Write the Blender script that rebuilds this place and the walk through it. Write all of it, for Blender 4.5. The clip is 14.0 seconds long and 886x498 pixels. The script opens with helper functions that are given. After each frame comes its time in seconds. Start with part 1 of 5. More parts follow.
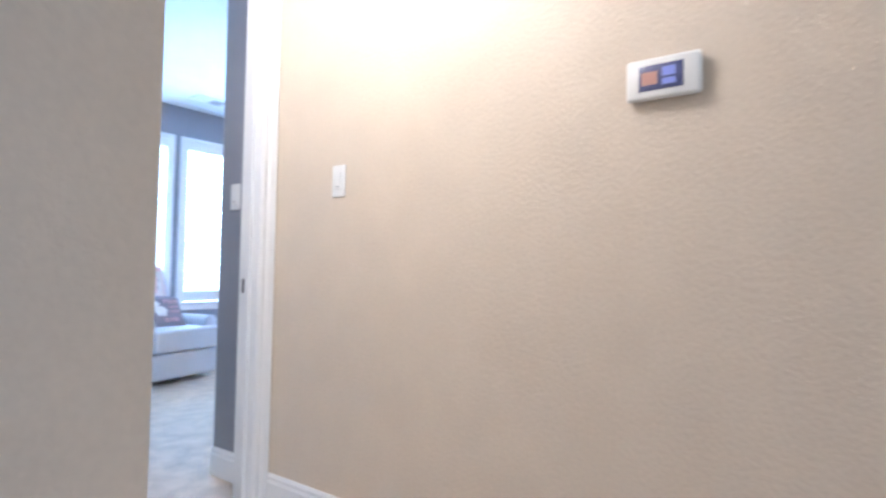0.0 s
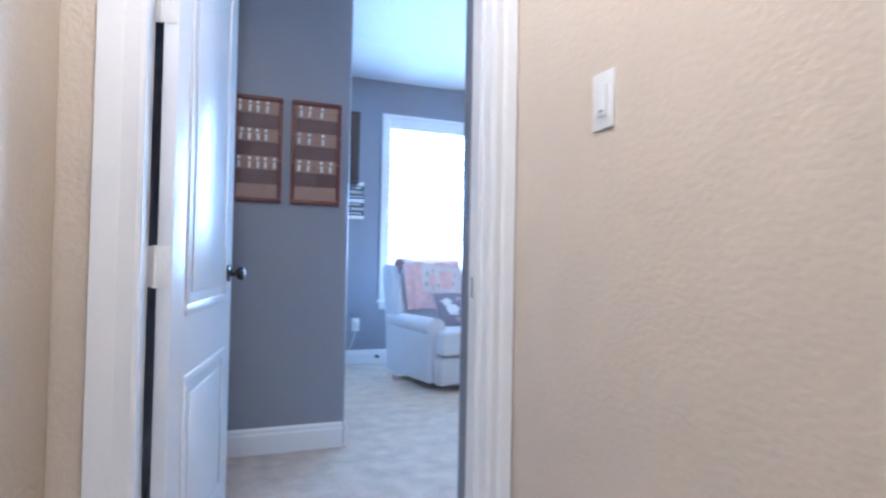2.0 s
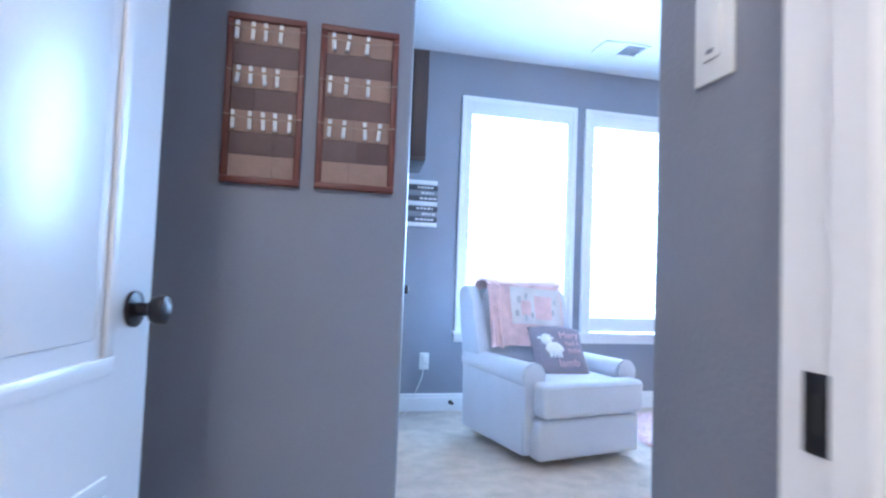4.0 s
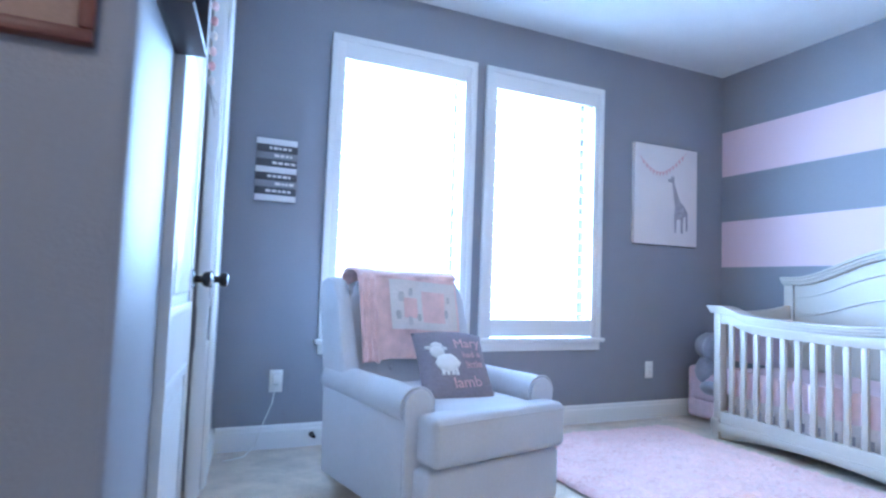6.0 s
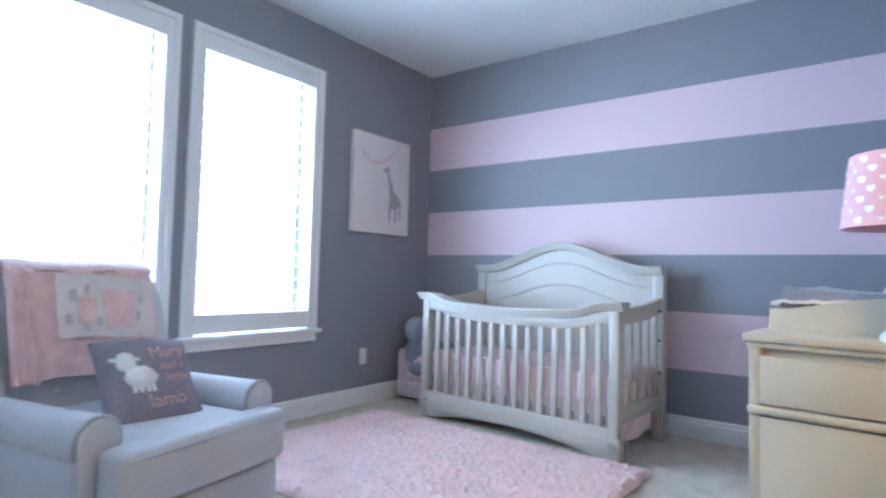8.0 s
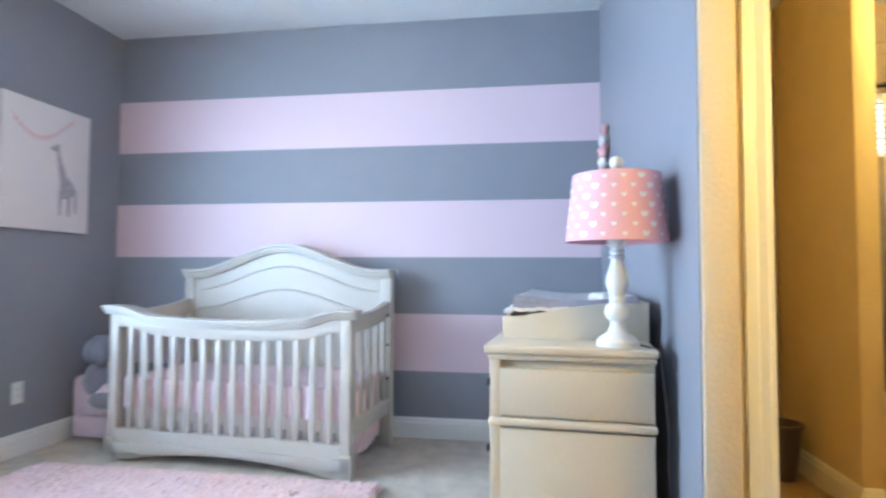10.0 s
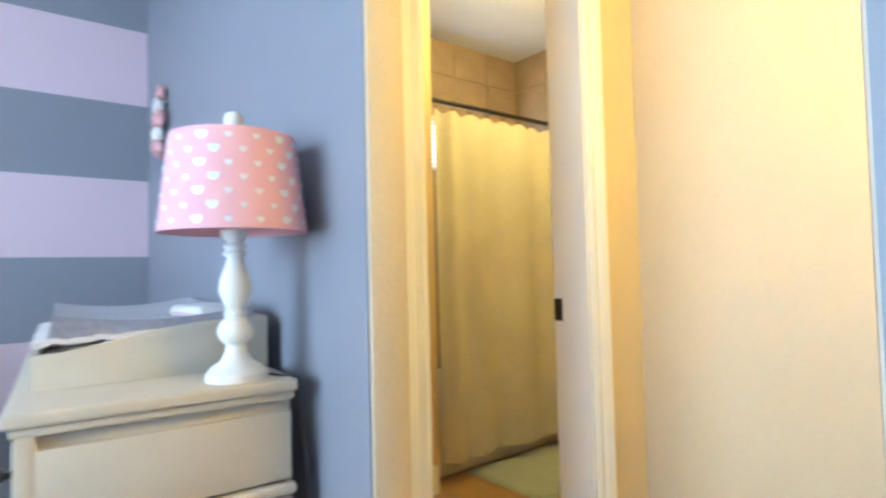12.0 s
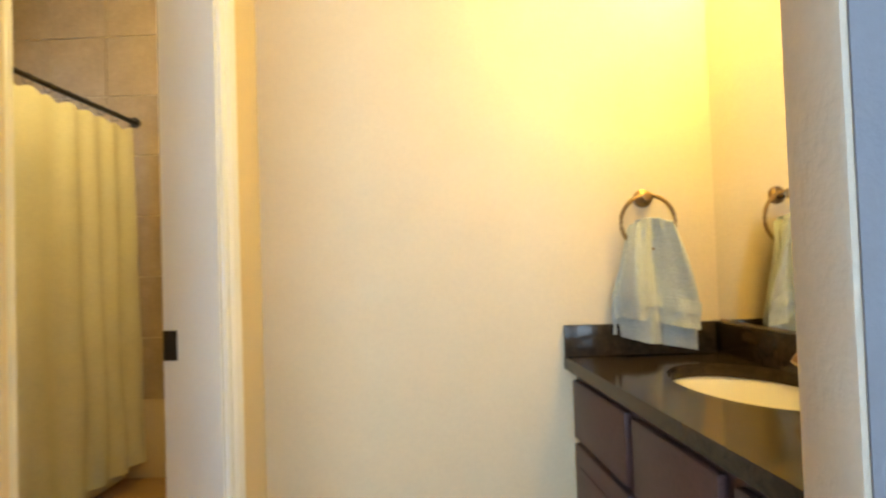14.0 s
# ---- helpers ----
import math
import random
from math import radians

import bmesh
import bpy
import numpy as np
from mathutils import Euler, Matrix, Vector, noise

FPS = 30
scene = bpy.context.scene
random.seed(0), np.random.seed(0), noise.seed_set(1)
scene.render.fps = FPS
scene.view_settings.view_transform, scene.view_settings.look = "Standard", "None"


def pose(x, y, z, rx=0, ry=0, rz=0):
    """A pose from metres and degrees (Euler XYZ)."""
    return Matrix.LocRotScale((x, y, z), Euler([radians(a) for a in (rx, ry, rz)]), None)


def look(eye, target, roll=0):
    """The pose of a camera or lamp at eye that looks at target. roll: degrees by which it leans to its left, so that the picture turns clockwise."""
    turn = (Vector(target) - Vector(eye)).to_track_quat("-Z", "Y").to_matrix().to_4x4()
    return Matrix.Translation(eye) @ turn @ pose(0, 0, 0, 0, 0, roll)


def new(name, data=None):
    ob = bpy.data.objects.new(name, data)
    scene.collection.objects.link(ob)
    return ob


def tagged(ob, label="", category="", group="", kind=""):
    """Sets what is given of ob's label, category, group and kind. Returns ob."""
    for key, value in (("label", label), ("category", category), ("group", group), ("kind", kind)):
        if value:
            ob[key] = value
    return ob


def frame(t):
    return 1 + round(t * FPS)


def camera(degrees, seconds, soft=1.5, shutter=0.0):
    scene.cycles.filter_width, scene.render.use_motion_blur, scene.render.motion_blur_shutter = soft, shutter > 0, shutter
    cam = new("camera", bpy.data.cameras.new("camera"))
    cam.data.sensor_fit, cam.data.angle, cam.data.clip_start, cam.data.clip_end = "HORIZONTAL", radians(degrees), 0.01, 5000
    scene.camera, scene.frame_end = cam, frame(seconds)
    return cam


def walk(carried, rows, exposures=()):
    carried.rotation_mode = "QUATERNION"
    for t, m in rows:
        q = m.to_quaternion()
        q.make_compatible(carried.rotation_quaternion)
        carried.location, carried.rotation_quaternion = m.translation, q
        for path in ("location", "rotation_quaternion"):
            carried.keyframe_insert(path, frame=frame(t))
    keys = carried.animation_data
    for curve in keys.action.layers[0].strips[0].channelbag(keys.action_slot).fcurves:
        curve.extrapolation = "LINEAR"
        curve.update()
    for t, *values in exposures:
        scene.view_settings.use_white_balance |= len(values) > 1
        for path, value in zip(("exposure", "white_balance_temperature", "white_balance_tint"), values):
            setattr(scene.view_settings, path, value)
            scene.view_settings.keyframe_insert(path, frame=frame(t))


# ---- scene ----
cam = camera(76.0, 14.0, soft=2.3, shutter=0.5)
PATH = [
    (0, (-0.395, 0.41, 0.994), (1.209, 1.602, 1.071), 1.0),
    (0.5, (-0.17, 0.452, 0.995), (1.188, 1.92, 1.052), 0.9),
    (1, (0.039, 0.599, 0.974), (1.172, 2.246, 1.02), 1.0),
    (1.5, (0.213, 0.79, 0.982), (1.153, 2.555, 1.026), 1.0),
    (2, (0.382, 1.054, 0.988), (1.101, 2.92, 1.032), 1.1),
    (2.2, (0.448, 1.174, 1.0), (1.068, 3.075, 1.046), 1.1),
    (4.3, (0.729, 2.384, 1.008), (1.188, 4.327, 1.108), 2.2),
    (4.5, (0.767, 2.503, 1.02), (1.256, 4.439, 1.123), 2.3),
    (5, (0.855, 2.725, 0.978), (1.506, 4.611, 1.118), 2.2),
    (5.5, (0.98, 2.932, 0.945), (1.724, 4.783, 1.082), 2.1),
    (6, (1.095, 3.099, 0.941), (1.902, 4.924, 1.066), 2.1),
    (6.5, (1.165, 3.198, 0.974), (2.097, 4.964, 1.082), 2.3),
    (7, (1.19, 3.244, 0.983), (2.364, 4.859, 1.085), 2.1),
    (7.5, (1.174, 3.256, 0.992), (2.589, 4.665, 1.083), 2.0),
    (7.7, (1.16, 3.275, 0.985), (2.656, 4.601, 1.078), 1.8),
    (9.8, (1.342, 3.462, 1.050), (3.294, 3.892, 1.134), 0.4),
    (10, (1.398, 3.496, 1.055), (3.374, 3.796, 1.143), 0.3),
    (10.5, (1.569, 3.580, 1.060), (3.564, 3.473, 1.145), -0.2),
    (11, (1.685, 3.659, 1.061), (3.608, 3.117, 1.144), -0.8),
    (11.5, (1.815, 3.658, 1.048), (3.611, 2.782, 1.126), -1.2),
    (12, (1.978, 3.652, 1.063), (3.541, 2.406, 1.138), -1.4),
    (12.5, (2.157, 3.644, 1.074), (3.388, 2.069, 1.123), -1.7),
    (13, (2.322, 3.657, 1.102), (3.108, 1.819, 1.135), -2.1),
    (13.5, (2.396, 3.621, 1.096), (2.806, 1.664, 1.134), -2.0),
    (14, (2.489, 3.563, 1.100), (2.531, 1.564, 1.152), -1.9),
]
EXPOSURES = [(0.0, 0.7, 5500, 11), (0.5, 0.62, 5350, 11), (1.5, 0.42, 5200, 12), (2.2, 0.46, 5300, 12), (4.3, 0.75, 5450, 13), (5.0, 0.66, 5500, 13), (6.0, 0.27, 5600, 13), (6.6, 0.1, 5750, 13),
    (7.5, -0.17, 6400, 13), (10.0, 0.24, 7150, 13), (11.0, 0.36, 7100, 13), (12.0, 0.08, 7150, 12), (13.0, -0.2, 7500, 12), (14.0, -0.3, 7650, 12)]
walk(cam, [(t, look(eye, target, roll)) for t, eye, target, roll in PATH], EXPOSURES)

# ---- world and large lights ----
world = bpy.data.worlds.new("world")
scene.world = world
world.use_nodes = True
wn = world.node_tree.nodes
sky = wn.new("ShaderNodeTexSky")
sky.sky_type, sky.sun_disc, sky.sun_elevation, sky.sun_rotation = "NISHITA", False, radians(48), radians(200)
wn["Background"].inputs["Strength"].default_value = 0.12
world.node_tree.links.new(sky.outputs["Color"], wn["Background"].inputs["Color"])


def area_lamp(name, m, sx, sy, watts, colour, spread=180):
    d = bpy.data.lights.new(name, "AREA")
    d.shape, d.size, d.size_y, d.energy, d.color, d.spread = "RECTANGLE", sx, sy, watts, colour, radians(spread)
    ob = new(name, d)
    ob.matrix_world = m
    return ob


def point_lamp(name, p, watts, colour, r):
    d = bpy.data.lights.new(name, "POINT")
    d.energy, d.color, d.shadow_soft_size = watts, colour, r
    ob = new(name, d)
    ob.location = p
    return ob


DAY = (0.42, 0.68, 1.0)
for wx in (2.27, 3.31):
    area_lamp("window_daylight", look((wx, 6.50, 1.47), (wx, 3.0, 1.52)), 0.80, 1.70, 130, DAY)
area_lamp("bath_window_daylight", look((4.99, 1.13, 1.93), (3.0, 1.13, 1.6)), 0.7, 0.34, 10, DAY)
point_lamp("hall_lamp_light", (0.36, 1.72, 2.48), 33, (1.0, 0.91, 0.84), 0.15)
# Cool fill added from behind to even out the hall; its opening is unseen.
area_lamp("hall_fill_daylight", look((-0.5, -2.28, 1.25), (0.3, 2.0, 1.2)), 1.9, 2.3, 12.5, (0.80, 0.88, 1.0))
for ly in (2.22, 2.40, 2.60):
    point_lamp("vanity_bulb_light", (1.875, ly, 1.93), 13, (1.0, 0.73, 0.17), 0.05)
# Warm fill added to brighten the tub room; no fixture is known there.
point_lamp("bath_fill_light", (3.70, 1.50, 2.52), 42, (1.0, 0.77, 0.26), 0.09)
point_lamp("fan_bulb_light", (3.05, 4.75, 2.16), 5, (1.0, 0.86, 0.68), 0.06)


# ---- materials ----
def material(name, colour, rough=0.6, metal=0.0, var=0.06, scale=6.0, bump=0.0, bump_scale=120.0, spec=0.5, sheen=0.0, emit=0.0, coat=0.0):
    """A painted, woven or polished surface: two scales of colour variation and a fine relief."""
    m = bpy.data.materials.new(name)
    m.use_nodes = True
    nt = m.node_tree
    b = nt.nodes["Principled BSDF"]
    b.inputs["Roughness"].default_value, b.inputs["Metallic"].default_value = rough, metal
    b.inputs["Specular IOR Level"].default_value = spec
    b.inputs["Sheen Weight"].default_value = sheen
    b.inputs["Coat Weight"].default_value = coat
    tc = nt.nodes.new("ShaderNodeTexCoord")
    n1 = nt.nodes.new("ShaderNodeTexNoise")
    n1.inputs["Scale"].default_value, n1.inputs["Detail"].default_value = scale, 5
    n2 = nt.nodes.new("ShaderNodeTexNoise")
    n2.inputs["Scale"].default_value, n2.inputs["Detail"].default_value = scale * 14, 3
    mixn = nt.nodes.new("ShaderNodeMath")
    mixn.operation = "ADD"
    ramp = nt.nodes.new("ShaderNodeMapRange")
    ramp.inputs["From Min"].default_value, ramp.inputs["From Max"].default_value = 0.6, 1.4
    ramp.inputs["To Min"].default_value, ramp.inputs["To Max"].default_value = 1 - var, 1 + var
    mul = nt.nodes.new("ShaderNodeVectorMath")
    mul.operation = "SCALE"
    mul.inputs[0].default_value = colour
    for n in (n1, n2):
        nt.links.new(tc.outputs["Object"], n.inputs["Vector"])
    nt.links.new(n1.outputs["Fac"], mixn.inputs[0])
    nt.links.new(n2.outputs["Fac"], mixn.inputs[1])
    nt.links.new(mixn.outputs[0], ramp.inputs["Value"])
    nt.links.new(ramp.outputs["Result"], mul.inputs["Scale"])
    nt.links.new(mul.outputs[0], b.inputs["Base Color"])
    if bump:
        n3 = nt.nodes.new("ShaderNodeTexNoise")
        n3.inputs["Scale"].default_value, n3.inputs["Detail"].default_value = bump_scale, 4
        bp = nt.nodes.new("ShaderNodeBump")
        bp.inputs["Strength"].default_value, bp.inputs["Distance"].default_value = min(1.0, bump), 0.004
        nt.links.new(tc.outputs["Object"], n3.inputs["Vector"])
        nt.links.new(n3.outputs["Fac"], bp.inputs["Height"])
        nt.links.new(bp.outputs["Normal"], b.inputs["Normal"])
    if emit:
        b.inputs["Emission Color"].default_value = (*colour, 1)
        b.inputs["Emission Strength"].default_value = emit
    return m


def striped_paint(name, grey, pink):
    m = material(name, grey, 0.7, var=0.04, bump=0.35, bump_scale=140)
    nt = m.node_tree
    b = nt.nodes["Principled BSDF"]
    old = b.inputs["Base Color"].links[0].from_node
    geo, sep = nt.nodes.new("ShaderNodeNewGeometry"), nt.nodes.new("ShaderNodeSeparateXYZ")
    nt.links.new(geo.outputs["Position"], sep.inputs[0])

    def math_node(op, a, c):
        n = nt.nodes.new("ShaderNodeMath")
        n.operation = op
        for i, v in enumerate((a, c)):
            if isinstance(v, float):
                n.inputs[i].default_value = v
            else:
                nt.links.new(v, n.inputs[i])
        return n.outputs[0]
    down = math_node("DIVIDE", math_node("SUBTRACT", 2.272, sep.outputs["Z"]), 0.739)
    half = math_node("LESS_THAN", math_node("FRACT", down, 0.0), 0.5)
    below = math_node("GREATER_THAN", down, 0.0)
    mask = math_node("MULTIPLY", half, below)
    mix = nt.nodes.new("ShaderNodeMix")
    mix.data_type = "RGBA"
    nt.links.new(mask, mix.inputs["Factor"])
    nt.links.new(old.outputs[0], mix.inputs["A"])
    mix.inputs["B"].default_value = (*pink, 1)
    nt.links.new(mix.outputs["Result"], b.inputs["Base Color"])
    return m


GREY = (0.258, 0.267, 0.306)
PINK = (0.74, 0.56, 0.62)
grey_paint = material("grey_paint", GREY, 0.46, var=0.04, bump=0.25, bump_scale=140)
stripe_paint = striped_paint("stripe_paint", GREY, PINK)
beige_paint = material("beige_paint", (0.64, 0.55, 0.44), 0.58, var=0.05, bump=0.46, bump_scale=78)
bath_paint = material("bath_paint", (0.66, 0.54, 0.37), 0.6, var=0.04, bump=0.18, bump_scale=120)
ceil_paint = material("ceiling_paint", (0.76, 0.78, 0.78), 0.8, var=0.04, bump=0.6, bump_scale=70)
trim_white = material("white_trim", (0.80, 0.80, 0.80), 0.32, var=0.02)
door_white = material("white_door", (0.78, 0.79, 0.81), 0.30, var=0.02)
crib_white = material("crib_paint", (0.50, 0.455, 0.41), 0.35, var=0.04)
dresser_cream = material("dresser_paint", (0.62, 0.55, 0.45), 0.38, var=0.04)
bronze = material("dark_bronze", (0.035, 0.03, 0.03), 0.35, 0.7)
gap_dark = material("dark_gap", (0.02, 0.02, 0.02), 0.9)
carpet = material("beige_carpet", (0.56, 0.465, 0.375), 0.95, var=0.34, scale=9, bump=1.0, bump_scale=130, sheen=0.3)
rug_pink = material("pink_pile", (0.77, 0.50, 0.495), 0.95, var=0.16, scale=10, bump=1.0, bump_scale=150, sheen=0.5)
chair_fabric = material("pale_grey_fabric", (0.56, 0.57, 0.62), 0.9, var=0.06, bump=0.35, bump_scale=700, sheen=0.3)
pillow_grey = material("grey_pillow_fabric", (0.245, 0.215, 0.255), 0.9, var=0.15, bump=0.3, bump_scale=500)
felt_white = material("white_felt", (0.78, 0.76, 0.76), 0.95, var=0.05, bump=0.5, bump_scale=300)
pink_print = material("pink_print", (0.72, 0.45, 0.47), 0.8, var=0.1)
blanket_pink = material("pink_quilt", (0.82, 0.57, 0.555), 0.95, var=0.2, scale=18, bump=0.8, bump_scale=90, sheen=0.4)
blanket_white = material("white_quilt", (0.76, 0.70, 0.68), 0.95, var=0.1, bump=0.6, bump_scale=90)
blanket_grey = material("grey_quilt", (0.56, 0.53, 0.52), 0.95, var=0.3, scale=30)
sheet_pink = material("pink_sheet", (0.78, 0.60, 0.64), 0.9, var=0.12, scale=20, bump=0.4, bump_scale=60)
plush_grey = material("grey_plush", (0.34, 0.33, 0.38), 0.95, var=0.25, bump=1.0, bump_scale=200, sheen=0.5)
plush_tan = material("tan_plush", (0.60, 0.47, 0.34), 0.95, var=0.15, bump=1.0, bump_scale=200)
frame_wood = material("cherry_wood", (0.16, 0.045, 0.03), 0.4, var=0.25, scale=14)
wood_light = material("light_wood_strip", (0.35, 0.22, 0.165), 0.55, var=0.14, scale=14)
wood_mid = material("mid_wood_strip", (0.15, 0.088, 0.075), 0.55, var=0.18, scale=14)
wood_dark = material("dark_wood_strip", (0.13, 0.07, 0.06), 0.55, var=0.2, scale=14)
espresso = material("espresso_wood", (0.055, 0.04, 0.045), 0.45, var=0.2)
blade_wood = material("walnut_blade", (0.16, 0.075, 0.045), 0.45, var=0.25, scale=12)
sign_grey = material("grey_board", (0.25, 0.25, 0.27), 0.7, var=0.15)
sign_dark = material("charcoal_board", (0.09, 0.09, 0.10), 0.7, var=0.15)
canvas_white = material("white_canvas", (0.76, 0.71, 0.71), 0.85, var=0.04, bump=0.3, bump_scale=500)
giraffe_grey = material("grey_wash", (0.40, 0.37, 0.40), 0.9, var=0.35, scale=30)
plastic_white = material("white_plastic", (0.78, 0.78, 0.76), 0.35, var=0.01)
screen_blue = material("thermostat_screen", (0.10, 0.11, 0.22), 0.15, var=0.3, scale=30)
screen_glow = material("screen_tile_blue", (0.20, 0.24, 0.55), 0.3, emit=0.22)
screen_warm = material("screen_tile_amber", (0.40, 0.22, 0.18), 0.3, emit=0.15)
shade_pink = material("pink_lampshade", (0.80, 0.44, 0.50), 0.85, var=0.03, bump=0.2, bump_scale=400)
heart_silver = material("silver_hearts", (0.80, 0.82, 0.84), 0.4, 0.1)
lamp_white = material("white_lamp_base", (0.78, 0.78, 0.76), 0.35, var=0.03)
granite = material("dark_granite", (0.030, 0.021, 0.014), 0.12, var=0.7, scale=60, spec=0.16)
vanity_wood = material("dark_cherry_cabinet", (0.080, 0.042, 0.042), 0.5, var=0.2, scale=8, spec=0.3)
porcelain = material("porcelain", (0.80, 0.76, 0.66), 0.12, var=0.01)
towel_blue = material("pale_blue_towel", (0.42, 0.46, 0.45), 0.95, var=0.12, bump=1.0, bump_scale=170, sheen=0.4)
curtain_cloth = material("cream_curtain", (0.62, 0.625, 0.57), 0.9, var=0.08, scale=5, bump=0.25, bump_scale=200)
tile_brown = material("brown_stone_tile", (0.34, 0.26, 0.19), 0.35, var=0.22, scale=5, bump=0.2, bump_scale=40)
grout = material("grout", (0.40, 0.34, 0.27), 0.9)
bath_floor = material("brown_floor_tile", (0.36, 0.22, 0.11), 0.35, var=0.2, scale=6)
mat_green = material("pale_green_mat", (0.35, 0.43, 0.41), 0.95, var=0.12, bump=1.0, bump_scale=160)
brass = material("antique_brass", (0.25, 0.16, 0.08), 0.35, 0.9, var=0.1)
globe_lit = material("lit_glass", (1.0, 0.90, 0.76), 0.3, var=0.0, emit=6.0)
string_tan = material("twine", (0.45, 0.36, 0.28), 0.9)
floral = material("floral_paper", (0.70, 0.36, 0.36), 0.7, var=0.5, scale=26)
feather = material("dark_feather", (0.12, 0.10, 0.13), 0.9, var=0.3)

mirror_glass = material("mirror_silver", (0.86, 0.86, 0.84), 0.02, 1.0, var=0.0)
louver_white = bpy.data.materials.new("shutter_louver")
louver_white.use_nodes = True
_nt = louver_white.node_tree
_tr, _mx = _nt.nodes.new("ShaderNodeBsdfTranslucent"), _nt.nodes.new("ShaderNodeMixShader")
_tr.inputs["Color"].default_value = (0.85, 0.88, 0.9, 1)
_nt.nodes["Principled BSDF"].inputs["Base Color"].default_value = (0.82, 0.83, 0.84, 1)
_mx.inputs[0].default_value = 0.04
_nt.links.new(_nt.nodes["Principled BSDF"].outputs[0], _mx.inputs[1])
_nt.links.new(_tr.outputs[0], _mx.inputs[2])
_nt.links.new(_mx.outputs[0], _nt.nodes["Material Output"].inputs["Surface"])
glass = bpy.data.materials.new("window_glass")
glass.use_nodes = True
_g = glass.node_tree.nodes["Principled BSDF"]
_g.inputs["Transmission Weight"].default_value, _g.inputs["Roughness"].default_value, _g.inputs["IOR"].default_value = 1.0, 0.0, 1.45


# ---- mesh helpers ----
def mesh_of(bm, mat, name, smooth=False, angle=35):
    bmesh.ops.recalc_face_normals(bm, faces=bm.faces)
    me = bpy.data.meshes.new(name)
    if smooth:
        lim = radians(angle)
        for f in bm.faces:
            f.smooth = True
        for e in bm.edges:
            if len(e.link_faces) == 2 and e.calc_face_angle(0) > lim:
                e.smooth = False
    bm.to_mesh(me)
    bm.free()
    for m in mat if isinstance(mat, (list, tuple)) else (mat,):
        me.materials.append(m)
    return me


def part(name, bm, mat, parent=None, label="", smooth=True):
    ob = new(name, mesh_of(bm, mat, name, smooth))
    if parent is not None:
        ob.parent = parent
    return tagged(ob, label)


def thing(name, label, category, m=None, group=""):
    ob = new(name)
    ob.empty_display_size = 0.05
    if m is not None:
        ob.matrix_world = m
    return tagged(ob, label, category, group)


def structure(name, bm, mat, label, smooth=False):
    return tagged(new(name, mesh_of(bm, mat, name, smooth)), label, kind="structure")


def box(x0, x1, y0, y1, z0, z1, bev=0.0, bm=None, seg=2, m=None):
    one = bmesh.new()
    bmesh.ops.create_cube(one, size=1)
    for v in one.verts:
        v.co = Vector(((x0 + x1) / 2 + v.co.x * (x1 - x0), (y0 + y1) / 2 + v.co.y * (y1 - y0), (z0 + z1) / 2 + v.co.z * (z1 - z0)))
    if bev:
        bmesh.ops.bevel(one, geom=list(one.edges), offset=bev, segments=seg, profile=0.5, affect="EDGES")
    return add_to(bm, one, m)


def add_to(bm, one, m=None):
    if m is not None:
        one.transform(m)
    if bm is None:
        return one
    tmp = bpy.data.meshes.new("tmp")
    one.to_mesh(tmp)
    one.free()
    bm.from_mesh(tmp)
    bpy.data.meshes.remove(tmp)
    return bm


def lathe(profile, segs=28, bm=None, m=None):
    """Turned round z: profile of (radius, height)."""
    one = bmesh.new()
    rings = [[one.verts.new((r * math.cos(2 * math.pi * i / segs), r * math.sin(2 * math.pi * i / segs), z)) for i in range(segs)] for r, z in profile]
    for a, b in zip(rings, rings[1:]):
        for i in range(segs):
            one.faces.new((a[i], a[(i + 1) % segs], b[(i + 1) % segs], b[i]))
    for ring in (rings[0], rings[-1]):
        if Vector(ring[0].co - ring[segs // 2].co).length > 1e-4:
            one.faces.new(ring)
    bmesh.ops.remove_doubles(one, verts=one.verts, dist=1e-5)
    return add_to(bm, one, m)


def tube(points, r, segs=8, bm=None, closed=False):
    one = bmesh.new()
    pts = [Vector(p) for p in points]
    rings = []
    for i, p in enumerate(pts):
        d = (pts[(i + 1) % len(pts)] - pts[i - 1]) if closed else (pts[min(i + 1, len(pts) - 1)] - pts[max(i - 1, 0)])
        q = d.to_track_quat("Z", "Y")
        rings.append([one.verts.new(p + q @ Vector((r * math.cos(2 * math.pi * k / segs), r * math.sin(2 * math.pi * k / segs), 0))) for k in range(segs)])
    for a, b in list(zip(rings, rings[1:])) + ([(rings[-1], rings[0])] if closed else []):
        for k in range(segs):
            one.faces.new((a[k], a[(k + 1) % segs], b[(k + 1) % segs], b[k]))
    if not closed:
        one.faces.new(rings[0])
        one.faces.new(rings[-1])
    return add_to(bm, one)


def prism(outline, d0, d1, axis="y", bev=0.0, bm=None):
    """An outline of (a, b) pushed from d0 to d1: axis y takes (x, z), axis x takes (y, z), axis z takes (x, y)."""
    one = bmesh.new()
    put = {"y": lambda a, b, d: (a, d, b), "x": lambda a, b, d: (d, a, b), "z": lambda a, b, d: (a, b, d)}[axis]
    lo = [one.verts.new(put(a, b, d0)) for a, b in outline]
    hi = [one.verts.new(put(a, b, d1)) for a, b in outline]
    one.faces.new(lo)
    one.faces.new(list(reversed(hi)))
    for i in range(len(lo)):
        j = (i + 1) % len(lo)
        one.faces.new((lo[i], lo[j], hi[j], hi[i]))
    bmesh.ops.recalc_face_normals(one, faces=one.faces)
    if bev:
        sharp = [e for e in one.edges if len(e.link_faces) == 2 and e.calc_face_angle(0) > 0.6]
        bmesh.ops.bevel(one, geom=sharp, offset=bev, segments=2, profile=0.5, affect="EDGES")
    return add_to(bm, one)


